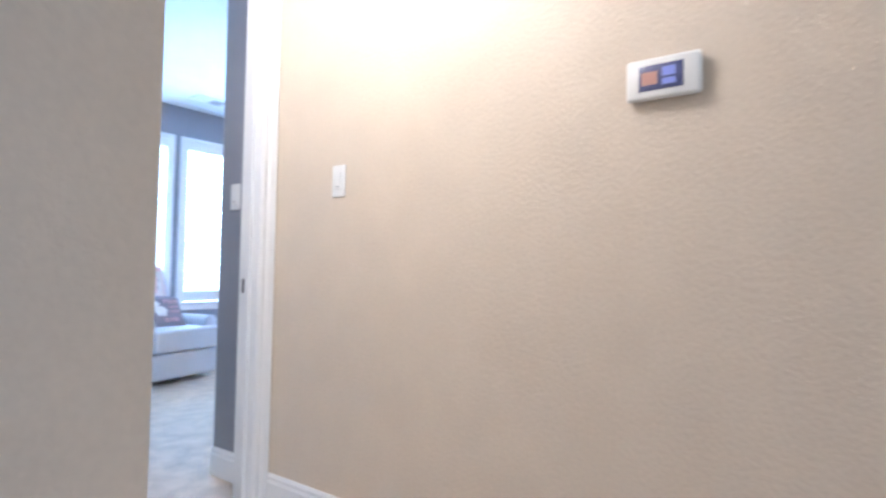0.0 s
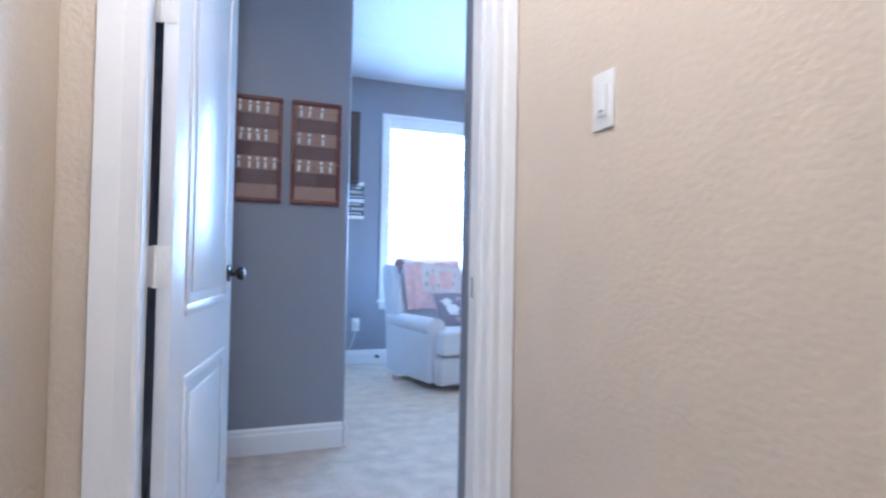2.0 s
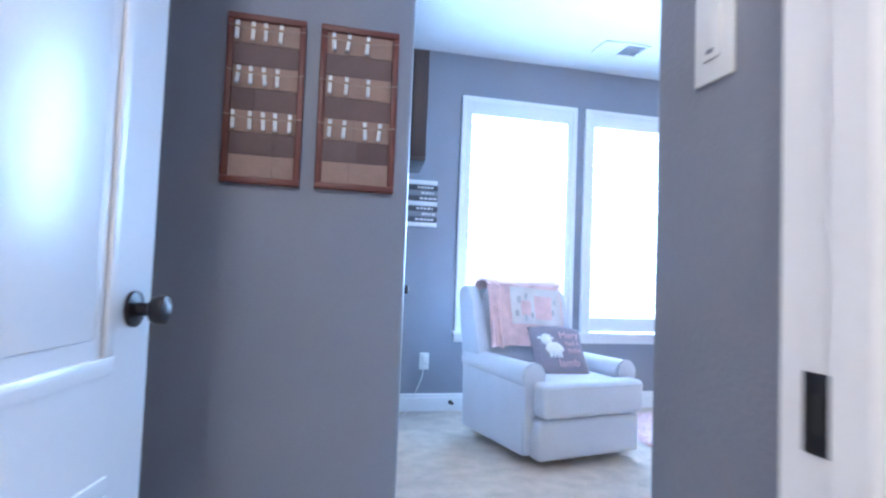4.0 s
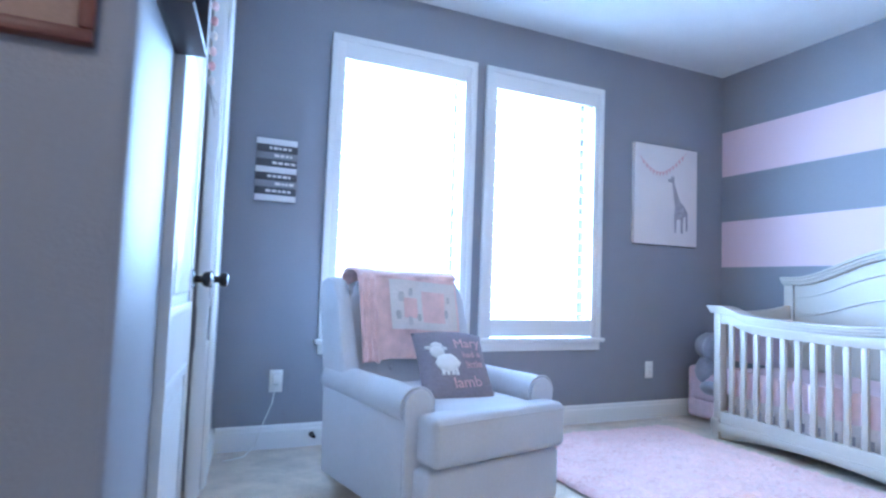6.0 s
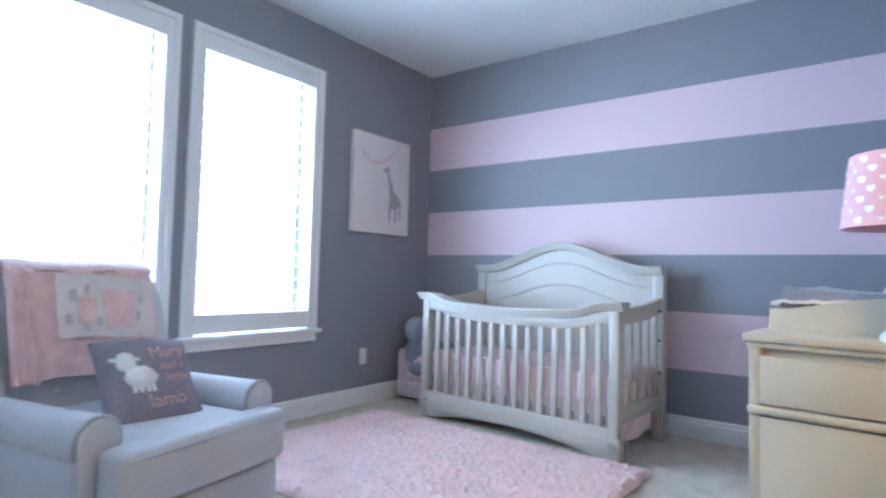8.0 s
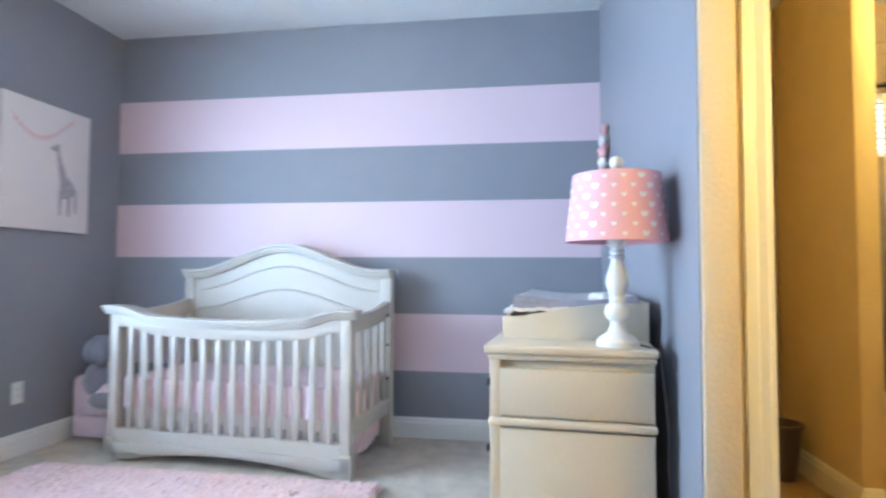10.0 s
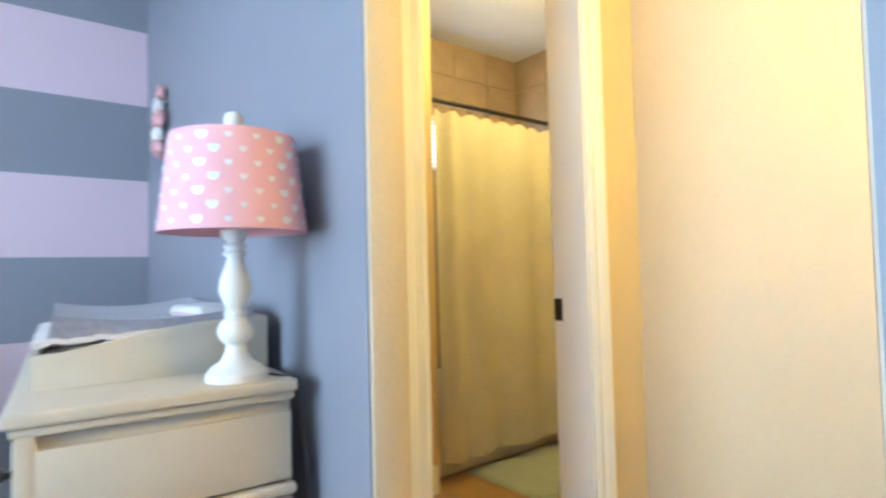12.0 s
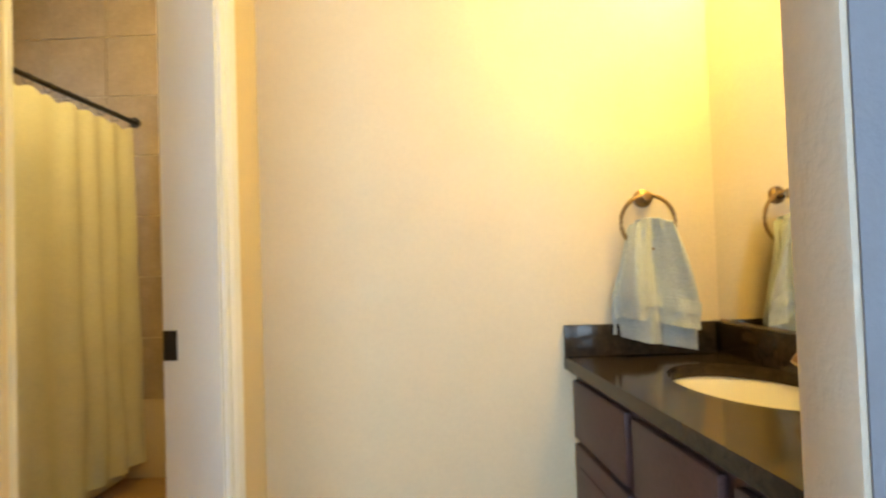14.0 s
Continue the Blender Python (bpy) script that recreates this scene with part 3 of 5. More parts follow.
# ---- armchair ----
def glider_chair(m):
    """An upholstered wing recliner facing -y: rolled arms, loose seat, footrest panel, on a hidden swivel base."""
    ch = thing("armchair", "pale grey upholstered wing glider chair with rolled arms", "armchair", m)
    part("swivel_base", lathe([(0.0, 0.0), (0.25, 0.0), (0.25, 0.03), (0.10, 0.04), (0.10, 0.08), (0.0, 0.08)], 28), gap_dark, ch, "dark round swivel base")
    part("frame", box(-0.30, 0.30, -0.30, 0.34, 0.06, 0.30, 0.02), chair_fabric, ch)
    for s in (-1, 1):
        # outer side panel
        part("side_panel", prism([(-0.33, 0.06), (0.36, 0.06), (0.38, 0.48), (-0.33, 0.45)], min(s * 0.26, s * 0.375), max(s * 0.26, s * 0.375), "x", 0.018), chair_fabric, ch)
        # rolled arm: a long roll that swells to the front
        one = bmesh.new()
        rings = []
        for k in range(9):
            u = k / 8
            y = -0.335 + u * 0.70
            r = 0.073 - 0.008 * u
            rings.append([one.verts.new((s * 0.318 + r * 1.05 * math.cos(2 * math.pi * i / 24), y, 0.480 + 0.006 * u + r * math.sin(2 * math.pi * i / 24))) for i in range(24)])
        for a, b in zip(rings, rings[1:]):
            for i in range(24):
                one.faces.new((a[i], a[(i + 1) % 24], b[(i + 1) % 24], b[i]))
        one.faces.new(rings[0])
        one.faces.new(rings[-1])
        arm = part("arm", one, chair_fabric, ch)
        # flat front facing of the arm with welt
        part("arm_facing", prism([(s * 0.318 + 0.065 * math.cos(a), 0.480 + 0.066 * math.sin(a)) for a in [math.pi * (k / 16) for k in range(17)]] + [(s * 0.318 - 0.060, 0.43), (s * 0.318 - 0.052, 0.07), (s * 0.318 + 0.052, 0.07), (s * 0.318 + 0.060, 0.43)], -0.352, -0.332, "y", 0.006), chair_fabric, arm)
        pts = [(s * 0.318 + 0.073 * math.cos(a), -0.338, 0.480 + 0.074 * math.sin(a)) for a in [math.pi * (1.12 - 1.24 * k / 20) for k in range(21)]]
        part("piping", tube(pts, 0.0045, 6), chair_fabric, arm)
    # seat: front edge rounded, with a welt line
    one = cushion(0.512, 0.775, 0.165, 0.05)
    one.transform(Matrix.Translation((0, -0.088, 0.303)))
    part("seat", one, chair_fabric, ch)
    seat_front = part("seat_front", box(-0.335, 0.335, -0.478, -0.345, 0.278, 0.464, 0.034, seg=4), chair_fabric, ch)
    part("piping", tube([(-0.318, -0.474, 0.438), (0.0, -0.477, 0.440), (0.318, -0.474, 0.438)], 0.005, 6), chair_fabric, seat_front)
    part("footrest_panel", box(-0.335, 0.335, -0.440, -0.330, 0.055, 0.268, 0.022, seg=3), chair_fabric, ch)
    # back, reclined, with wings and top roll
    lean = Matrix.Translation((0, 0.29, 0.40)) @ Matrix.Rotation(radians(-11), 4, "X")
    one = cushion(0.60, 0.17, 0.56, 0.0)
    one.transform(lean)
    part("backrest", one, chair_fabric, ch)
    for s in (-1, 1):
        prof = [(-0.10, -0.04), (0.10, -0.06), (0.10, 0.52), (0.07, 0.565), (0.0, 0.572), (-0.055, 0.54), (-0.095, 0.44), (-0.12, 0.25), (-0.155, 0.06)]
        one = prism(prof, min(s * 0.285, s * 0.365), max(s * 0.285, s * 0.365), "x", 0.020)
        one.transform(lean)
        part("wing", one, chair_fabric, ch)
    for bx in (-0.10, 0.10):
        one = blob(0.012, 0.006, 0.012, (bx, -0.092, 0.12))
        one.transform(lean)
        part("button", one, chair_fabric, ch)
    return ch


CHAIR = pose(2.146, 5.50, 0, 0, 0, 12.5) @ Matrix.Diagonal((1.03, 1, 1, 1))
glider_chair(CHAIR)


def over_back(u, v, x0, x1, lift=0.0):
    """A cloth path over the chair's back: v from the front hem over the top to the rear hem."""
    x = x0 + u * (x1 - x0)
    s = v * 0.81
    front = 0.405 - 0.010 * math.sin(u * 5)
    if s < front:
        z, y = 0.970 - (front - s) * 0.98, 0.262 - (front - s) * 0.20
    elif s < front + 0.22:
        a = (s - front) / 0.22 * math.pi
        z, y = 0.970 + 0.035 * math.sin(a), 0.345 - 0.085 * math.cos(a)
    else:
        z, y = 0.970 - (s - front - 0.22), 0.432 + 0.01
    fold = 0.010 * math.sin(u * 17 + 1.5 * math.sin(v * 6)) * (0.4 + v * 0.6 if s > front else 1.0)
    n = noise.noise(Vector((u * 4, v * 5, 1))) * 0.010
    return Vector((x, y - fold * (1 if s < front else -0.3) - lift * (1 if s < front else 0) + n, z + lift * 0.4 + 0.3 * n))


bl = thing("baby_blanket", "pink quilted baby blanket draped over the armchair back", "blanket", CHAIR)
part("cloth", sheet(lambda u, v: over_back(u, v, -0.275, 0.285), 44, 60, 0.008), blanket_pink, bl)
part("fold", sheet(lambda u, v: over_back(u, v * 0.985, -0.272, -0.19, 0.016), 10, 50, 0.010), blanket_pink, bl)
part("centre_panel", sheet(lambda u, v: over_back(0.28 + u * 0.69, 0.17 + v * 0.30, -0.275, 0.285, 0.012), 30, 24, 0.002), blanket_white, bl, "white printed centre panel")
part("pink_block", sheet(lambda u, v: over_back(0.60 + u * 0.22, 0.215 + v * 0.19, -0.275, 0.285, 0.016), 12, 12, 0.002), blanket_pink, bl)
part("pink_block", sheet(lambda u, v: over_back(0.40 + u * 0.15, 0.235 + v * 0.12, -0.275, 0.285, 0.016), 12, 12, 0.002), blanket_pink, bl)
for bu, bv, bs in ((0.34, 0.25, 0.05), (0.37, 0.36, 0.06), (0.47, 0.39, 0.05), (0.56, 0.24, 0.04), (0.84, 0.27, 0.05), (0.46, 0.215, 0.05), (0.87, 0.36, 0.04)):
    part("printed_motif", sheet(lambda u, v: over_back(bu + (u - 0.5) * bs * (1 - 0.6 * abs(v - 0.5)), bv + (v - 0.5) * bs, -0.275, 0.285, 0.020), 4, 4, 0.001), blanket_grey, bl)

# cushion with a felt lamb
PIL = pose(2.168, 5.275, 0.437, 48, 2, -4) @ Matrix.Diagonal((1.02, 1.12, 1, 1))
pil = thing("pillow", "grey square nursery pillow with white lamb and lettering", "pillow", PIL)
bm = bmesh.new()
N = 18
grids = []
for sgn in (1, -1):
    grids.append([[bm.verts.new((((i / N) - 0.5) * 0.335 * (1 - 0.06 * math.sin(math.pi * j / N)), (j / N) * 0.325 + 0.014 * math.sin(math.pi * i / N) * (0.5 - j / N) * 2 * -1, sgn * 0.055 * (max(0, (1 - (2 * i / N - 1) ** 4) * (1 - (2 * j / N - 1) ** 4)) ** 0.5))) for j in range(N + 1)] for i in range(N + 1)])
for g in grids:
    for i in range(N):
        for j in range(N):
            bm.faces.new((g[i][j], g[i + 1][j], g[i + 1][j + 1], g[i][j + 1]))
bmesh.ops.remove_doubles(bm, verts=bm.verts, dist=1e-4)
part("cover", bm, pillow_grey, pil)
lamb = part("lamb", blob(0.052, 0.042, 0.010, (-0.045, 0.155, 0.056), lump=0.25), felt_white, pil, "white felt lamb")
part("head", blob(0.034, 0.028, 0.010, (-0.082, 0.205, 0.054)), felt_white, lamb)
part("wool", blob(0.028, 0.016, 0.008, (-0.080, 0.236, 0.052), lump=0.4), felt_white, lamb)
for ex in (-0.122, -0.048):
    part("ear", blob(0.016, 0.008, 0.006, (ex, 0.222, 0.054)), felt_white, lamb)
for lx in (-0.072, -0.050, -0.028, -0.010):
    part("leg", box(lx - 0.007, lx + 0.007, 0.100, 0.135, 0.050, 0.058, 0.002), felt_white, lamb)
for t_, tx, ty, ts in (("Mary", 0.062, 0.228, 0.060), ("had a", 0.072, 0.182, 0.038), ("little", 0.076, 0.135, 0.042), ("lamb", 0.030, 0.048, 0.066)):
    words("lettering", t_, ts, pink_print, pil, pose(tx, ty, 0.0570 if ty > 0.1 else 0.0560, 0, 0, 4))


# ---- crib ----
def crib(m):
    """A convertible crib, head panel at +x, front at x = 0; y runs along its length L from 0."""
    L, D = 1.46, 0.68
    c = thing("crib", "off-white wooden baby crib with arched headboard", "crib", m)

    def dip(u):
        e = min(u, 1 - u)
        t = min(1.0, max(0.0, (e - 0.06) / 0.14))
        t = t * t * (3 - 2 * t)
        return -0.028 * t - 0.042 * math.sin(math.pi * u) * t
    # front posts, top rail, slats, bottom rail
    for y in (0.0, L - 0.055):
        p = part("front_post", box(0.0, 0.055, y, y + 0.055, 0.0, 0.835, 0.004), crib_white, c)
        part("foot", box(-0.012, 0.067, y - 0.012 if y == 0 else y, y + 0.055 if y == 0 else y + 0.067, 0.0, 0.13, 0.006), crib_white, p)
    n = 40
    for name, out, h0, h1 in (("rail_cap", 0.036, 0.853, 0.868), ("rail_moulding", 0.021, 0.834, 0.853), ("rail_bead", 0.007, 0.818, 0.834)):
        prof = [(-0.03 + (L + 0.06) * i / n, h1 + dip(i / n)) for i in range(n + 1)] + [(-0.03 + (L + 0.06) * i / n, h0 + dip(i / n)) for i in range(n, -1, -1)]
        part(name, prism(prof, -out, 0.06 + out * 0.6, "x", 0.003), crib_white, c)
    prof = [(0.0 + L * i / n, 0.818 + dip(i / n)) for i in range(n + 1)] + [(L * i / n, 0.748 + dip(i / n) * 0.80) for i in range(n, -1, -1)]
    part("front_top_rail", prism(prof, 0.006, 0.048, "x", 0.002), crib_white, c)
    prof = [(L * i / n, 0.180) for i in range(n + 1)] + [(L * i / n, 0.012 + 0.055 * max(0, math.sin(math.pi * (i / n - 0.10) / 0.80)) ** 0.7 * (0.1 < i / n < 0.9)) for i in range(n, -1, -1)]
    part("front_bottom_rail", prism(prof, 0.004, 0.05, "x", 0.002), crib_white, c)
    part("bottom_ledge", prism([(-0.014 + (L + 0.028) * i / n, 0.112) for i in range(n + 1)] + [(-0.014 + (L + 0.028) * i / n, 0.050 + 0.026 * max(0, math.sin(math.pi * (i / n - 0.1) / 0.8)) * (0.1 < i / n < 0.9)) for i in range(n, -1, -1)], -0.012, 0.004, "x", 0.003), crib_white, c)
    ns = 14
    for i in range(ns):
        y = 0.055 + (L - 0.11) * (i + 0.75) / (ns + 0.5)
        u = y / L
        part("slat", box(0.016, 0.036, y - 0.017, y + 0.017, 0.17, 0.765 + dip(u), 0.004), crib_white, c)
    # sides
    for y in (0.006, L - 0.046):
        prof = [(0.05 + (D - 0.09) * i / 20, 0.835 + 0.05 * (i / 20) ** 3) for i in range(21)] + [(0.05 + (D - 0.09) * i / 20, 0.745 + 0.05 * (i / 20) ** 3) for i in range(20, -1, -1)]
        part("side_top_rail", prism(prof, y, y + 0.04, "y", 0.003), crib_white, c)
        part("side_bottom_rail", box(0.05, D - 0.04, y, y + 0.04, 0.20, 0.29, 0.003), crib_white, c)
        for i in range(5):
            x = 0.10 + (D - 0.19) * i / 4
            part("slat", box(x - 0.016, x + 0.016, y + 0.010, y + 0.030, 0.28, 0.76 + 0.03 * i / 4, 0.004), crib_white, c)
    # head panel
    for y in (-0.005, L - 0.065):
        part("head_post", box(D - 0.045, D + 0.02, y, y + 0.07, 0.0, 1.03, 0.004), crib_white, c)

    def arch(u):
        t = abs(2 * u - 1)
        k = max(0.0, 1 - t / 0.86)
        k = k * k * (3 - 2 * k)
        return 0.165 * k
    for name, out, h0, h1 in (("head_cap", 0.042, 1.062, 1.082), ("head_moulding", 0.030, 1.040, 1.062), ("head_bead", 0.018, 1.026, 1.040)):
        prof = [(-0.004 + (L + 0.008) * i / n, h1 + arch(i / n)) for i in range(n + 1)] + [(-0.004 + (L + 0.008) * i / n, h0 + arch(i / n)) for i in range(n, -1, -1)]
        part(name, prism(prof, D - 0.045 - out, D + 0.02 + out * 0.4, "x", 0.003), crib_white, c)
    prof = [(0.05 + (L - 0.10) * i / n, 1.028 + arch(0.04 + 0.92 * i / n)) for i in range(n + 1)] + [(0.05 + (L - 0.10) * i / n, 0.16) for i in (n, 0)]
    part("head_panel", prism(prof, D - 0.030, D, "x"), crib_white, c)
    for off in (0.055, 0.185):
        pts = [(D - 0.032, 0.10 + (L - 0.20) * i / n, 1.0 - off + arch(0.07 + 0.86 * i / n) * (1 - off)) for i in range(n + 1)]
        part("panel_groove", tube(pts, 0.006, 6), crib_white, c)
    # a hinge bolt column on the near side
    for z in (0.42, 0.62, 0.80):
        part("bolt", box(D - 0.10, D - 0.075, -0.003, 0.006, z - 0.008, z + 0.008, 0.002), bronze, c)
    part("mattress_base", box(0.10, D - 0.03, 0.05, L - 0.05, 0.24, 0.27), gap_dark, c)
    return c


CRIB = pose(4.20, 4.395, 0, 0, 0, -4.5)
crib(CRIB)
mat_ = thing("crib_mattress", "crib mattress with pink and white gathered sheet", "mattress", CRIB)
bm = sheet(lambda u, v: (0.055 + u * 0.59, 0.055 + v * 1.35, 0.455 + 0.014 * noise.noise(Vector((u * 5, v * 12, 0)))), 18, 44, 0.05)
part("sheet", bm, sheet_pink, mat_)
bm = sheet(lambda u, v: (0.052 + 0.010 * math.sin(u * 76) + 0.004 * math.sin(u * 31), 0.055 + u * 1.35, 0.290 + v * 0.165), 150, 6, 0.006)
part("skirt", bm, sheet_pink, mat_, "gathered pink sheet skirt")
bm = sheet(lambda u, v: (0.070 + 0.007 * math.sin(u * 90), 0.055 + u * 1.35, 0.14 + v * 0.165), 150, 4, 0.005)
part("dust_ruffle", bm, blanket_white, mat_, "white patterned dust ruffle")
for k in range(14):
    y = 0.10 + k * 0.095
    part("ruffle_motif", box(0.058, 0.063, y, y + 0.035, 0.175, 0.225, 0.002), plush_grey, mat_)
bm = sheet(lambda u, v: (0.06 + u * 0.5, 0.045 + 0.008 * math.sin(u * 60), 0.12 + v * 0.33 - 0.05 * math.sin(u * 3)), 40, 6, 0.006)
part("sheet_end", bm, sheet_pink, mat_)
toy = thing("ribbon_tie", "pink ribbon tie hanging under the crib", "ribbon", pose(4.40, 4.40, 0))
part("ribbon", sheet(lambda u, v: (0.02 * math.sin(u * 9) + v * 0.02, 0.02 * math.sin(u * 4), 0.0 + u * 0.20), 14, 2, 0.003), pink_print, toy)

# ---- child's armchair with a plush elephant in the corner ----
kc = thing("kids_chair", "small pink child's armchair in the corner", "chair", pose(4.60, 5.98, 0))
part("base", box(0.0, 0.40, 0.0, 0.36, 0.02, 0.16, 0.03, seg=3), sheet_pink, kc)
part("seat", box(0.08, 0.32, -0.01, 0.28, 0.16, 0.22, 0.025, seg=3), sheet_pink, kc)
for x in (0.0, 0.31):
    part("arm", box(x, x + 0.09, -0.01, 0.32, 0.15, 0.36, 0.04, seg=4), sheet_pink, kc)
part("backrest", box(0.02, 0.38, 0.29, 0.38, 0.10, 0.40, 0.04, seg=4), sheet_pink, kc)
el = tagged(new("plush_toy", mesh_of(blob(0.11, 0.10, 0.13, (0.20, 0.15, 0.36), lump=0.15, bm=blob(0.10, 0.10, 0.10, (0.21, 0.17, 0.55), lump=0.1, bm=blob(0.045, 0.05, 0.09, (0.13, 0.10, 0.54), bm=blob(0.045, 0.05, 0.09, (0.29, 0.10, 0.54), bm=blob(0.05, 0.10, 0.05, (0.10, 0.05, 0.26), bm=blob(0.05, 0.10, 0.05, (0.30, 0.05, 0.26))))))), plush_grey, "plush", True)), "grey plush toy sitting in a pink child's chair", "plush toy")
el.matrix_world = pose(4.49, 6.05, 0.0)
muz = part("muzzle", blob(0.055, 0.05, 0.05, (0.20, 0.07, 0.50), lump=0.1), plush_tan, el, "tan plush muzzle")
part("foot_pad", blob(0.035, 0.012, 0.035, (0.10, -0.05, 0.26)), pink_print, el)
part("foot_pad", blob(0.035, 0.012, 0.035, (0.30, -0.05, 0.26)), pink_print, el)

# ---- rug ----
rng = np.random.default_rng(5)


def pile(u, v):
    x, y = 2.79 + u * 1.36, 4.20 + v * 1.90
    e = min(u * 1.36, (1 - u) * 1.36, v * 1.9, (1 - v) * 1.9)
    h = 0.034 * min(1.0, e / 0.03) ** 0.5 if e > 0 else 0.004
    w = 0.009 * noise.noise(Vector((x * 36, y * 36, 0))) + 0.009 * noise.noise(Vector((x * 60, y * 60, 5))) + 0.006 * noise.noise(Vector((x * 6, y * 6, 9)))
    edge = 0.012 * noise.noise(Vector((x * 18, y * 18, 2)))
    return (x + edge, y + edge * 0.7, 0.006 + max(0.0, h + w * (1 if e > 0 else 0)))


rug = thing("area_rug", "fluffy pink shag rug in front of the crib", "rug")
part("shag", sheet(pile, 170, 236), rug_pink, rug)
part("backing", box(2.80, 4.14, 4.21, 6.09, 0.006, 0.012), string_tan, rug)


# ---- dresser, changing topper, lamp ----
def dresser(m):
    """A cream dresser, back at y = 0, front at y = D, along x."""
    W, D, H = 1.22, 0.515, 0.828
    d = thing("dresser", "cream painted wooden dresser with moulded side panels", "dresser", m)
    part("carcass", box(0.02, W - 0.02, 0.008, D - 0.02, 0.04, H - 0.03, 0.003), dresser_cream, d)
    part("top", box(-0.014, W + 0.014, 0.0, D + 0.018, H - 0.028, H, 0.008, seg=3), dresser_cream, d)
    part("top_moulding", box(-0.004, W + 0.004, 0.004, D + 0.006, H - 0.046, H - 0.028, 0.006), dresser_cream, d)
    for x in (0.0, W - 0.022):
        for z0, z1 in ((0.075, 0.565), (0.605, 0.755)):
            part("side_panel", box(x, x + 0.022, 0.012, D - 0.03, z0, z1, 0.003), dresser_cream, d)
        part("side_bead", box(x - 0.012 if x == 0 else x, x + 0.022 if x == 0 else x + 0.034, 0.004, D + 0.004, 0.572, 0.598, 0.010, seg=3), dresser_cream, d)
    part("plinth", box(0.0, W, 0.0, D, 0.0, 0.07, 0.006), dresser_cream, d)
    for x in (0.0, W - 0.05):
        part("front_post", box(x, x + 0.05, D - 0.035, D, 0.05, H - 0.03, 0.004), dresser_cream, d)
    for r, (z0, z1) in enumerate(((0.60, 0.76), (0.34, 0.565), (0.085, 0.315))):
        for k in range(2):
            x0 = 0.055 + k * (W / 2 - 0.045)
            dr = part("drawer", box(x0, x0 + W / 2 - 0.065, D - 0.025, D + 0.004, z0, z1, 0.006), dresser_cream, d)
            for kx in (0.10, W / 2 - 0.165):
                part("knob", lathe([(0.0, 0.0), (0.008, 0.0), (0.007, 0.014), (0.015, 0.020), (0.013, 0.028), (0.0, 0.031)], 14, m=Matrix.Translation((x0 + kx, D + 0.004, (z0 + z1) / 2)) @ Matrix.Rotation(radians(-90), 4, "X")), bronze, dr)
    return d


DRESSER = pose(3.207, 3.108, 0, 0, 0, -4.5)
dresser(DRESSER)
tp = thing("changing_topper", "cream changing table topper on the dresser", "changing topper", DRESSER @ pose(0.213, 0, 0.828))
for x in (0.0, 0.89):
    prof = [(0.0, 0.0), (0.0, 0.130), (0.16, 0.125), (0.26, 0.112), (0.36, 0.092), (0.44, 0.078), (0.50, 0.074), (0.50, 0.0)]
    part("end_panel", prism(prof, x, x + 0.018, "x", 0.002), dresser_cream, tp)
part("back_panel", box(0.018, 0.89, 0.0, 0.018, 0.0, 0.13, 0.002), dresser_cream, tp)
part("front_panel", box(0.018, 0.89, 0.482, 0.50, 0.0, 0.074, 0.002), dresser_cream, tp)
pad = thing("changing_pad", "grey changing pad lying in the topper", "changing pad", DRESSER @ pose(0.238, 0.028, 0.828))
part("cover", sheet(lambda u, v: (0.0 + u * 0.82, v * 0.44, 0.078 + 0.022 * (2 * v - 1) ** 2 + 0.008 * (2 * u - 1) ** 4), 14, 14, 0.05), plush_grey, pad)
clo = thing("muslin_cloth", "crumpled white patterned cloth on the changing pad", "cloth", DRESSER @ pose(0.228, 0.028, 0.938))
part("cloth", sheet(lambda u, v: (u * 0.62, v * 0.47, 0.0 + 0.012 * noise.noise(Vector((u * 7, v * 7, 2))) + 0.007 * noise.noise(Vector((u * 19, v * 17, 4))) - 0.012 * abs(2 * v - 1) ** 3), 40, 34, 0.012), blanket_white, clo)
bk = thing("wipes_pack", "white soft pack lying on the changing pad", "wipes pack", DRESSER @ pose(0.288, 0.03, 0.952, 0, 0, 12))
part("pack", box(0.0, 0.20, 0.0, 0.13, 0.0, 0.035, 0.016, seg=3), plastic_white, bk)
part("edge_band", box(0.0, 0.20, -0.001, 0.131, 0.012, 0.016), pink_print, bk)

LAMP = pose(3.288, 3.216, 0.828)
lp = thing("table_lamp", "white turned table lamp with pink heart-print shade", "table lamp", LAMP)
part("base", lathe([(0.0, 0.0), (0.066, 0.0), (0.067, 0.016), (0.055, 0.030), (0.034, 0.042), (0.024, 0.062), (0.022, 0.078), (0.036, 0.092), (0.041, 0.108), (0.036, 0.126), (0.024, 0.138), (0.026, 0.150), (0.022, 0.158), (0.030, 0.178), (0.037, 0.200), (0.034, 0.224), (0.023, 0.256), (0.018, 0.276), (0.028, 0.284), (0.020, 0.292), (0.026, 0.302), (0.018, 0.310), (0.030, 0.326), (0.031, 0.338), (0.012, 0.342), (0.0, 0.350)], 32), lamp_white, lp)
part("stem", tube([(0, 0, 0.33), (0, 0, 0.575)], 0.005), brass, lp)
shade_bm = lathe([(0.163, 0.332), (0.138, 0.548)], 48)
for f in [f for f in shade_bm.faces if len(f.verts) > 4]:
    shade_bm.faces.remove(f)
bmesh.ops.solidify(shade_bm, geom=list(shade_bm.faces), thickness=0.003)
shade = part("shade", shade_bm, shade_pink, lp, "pink fabric shade with silver hearts")
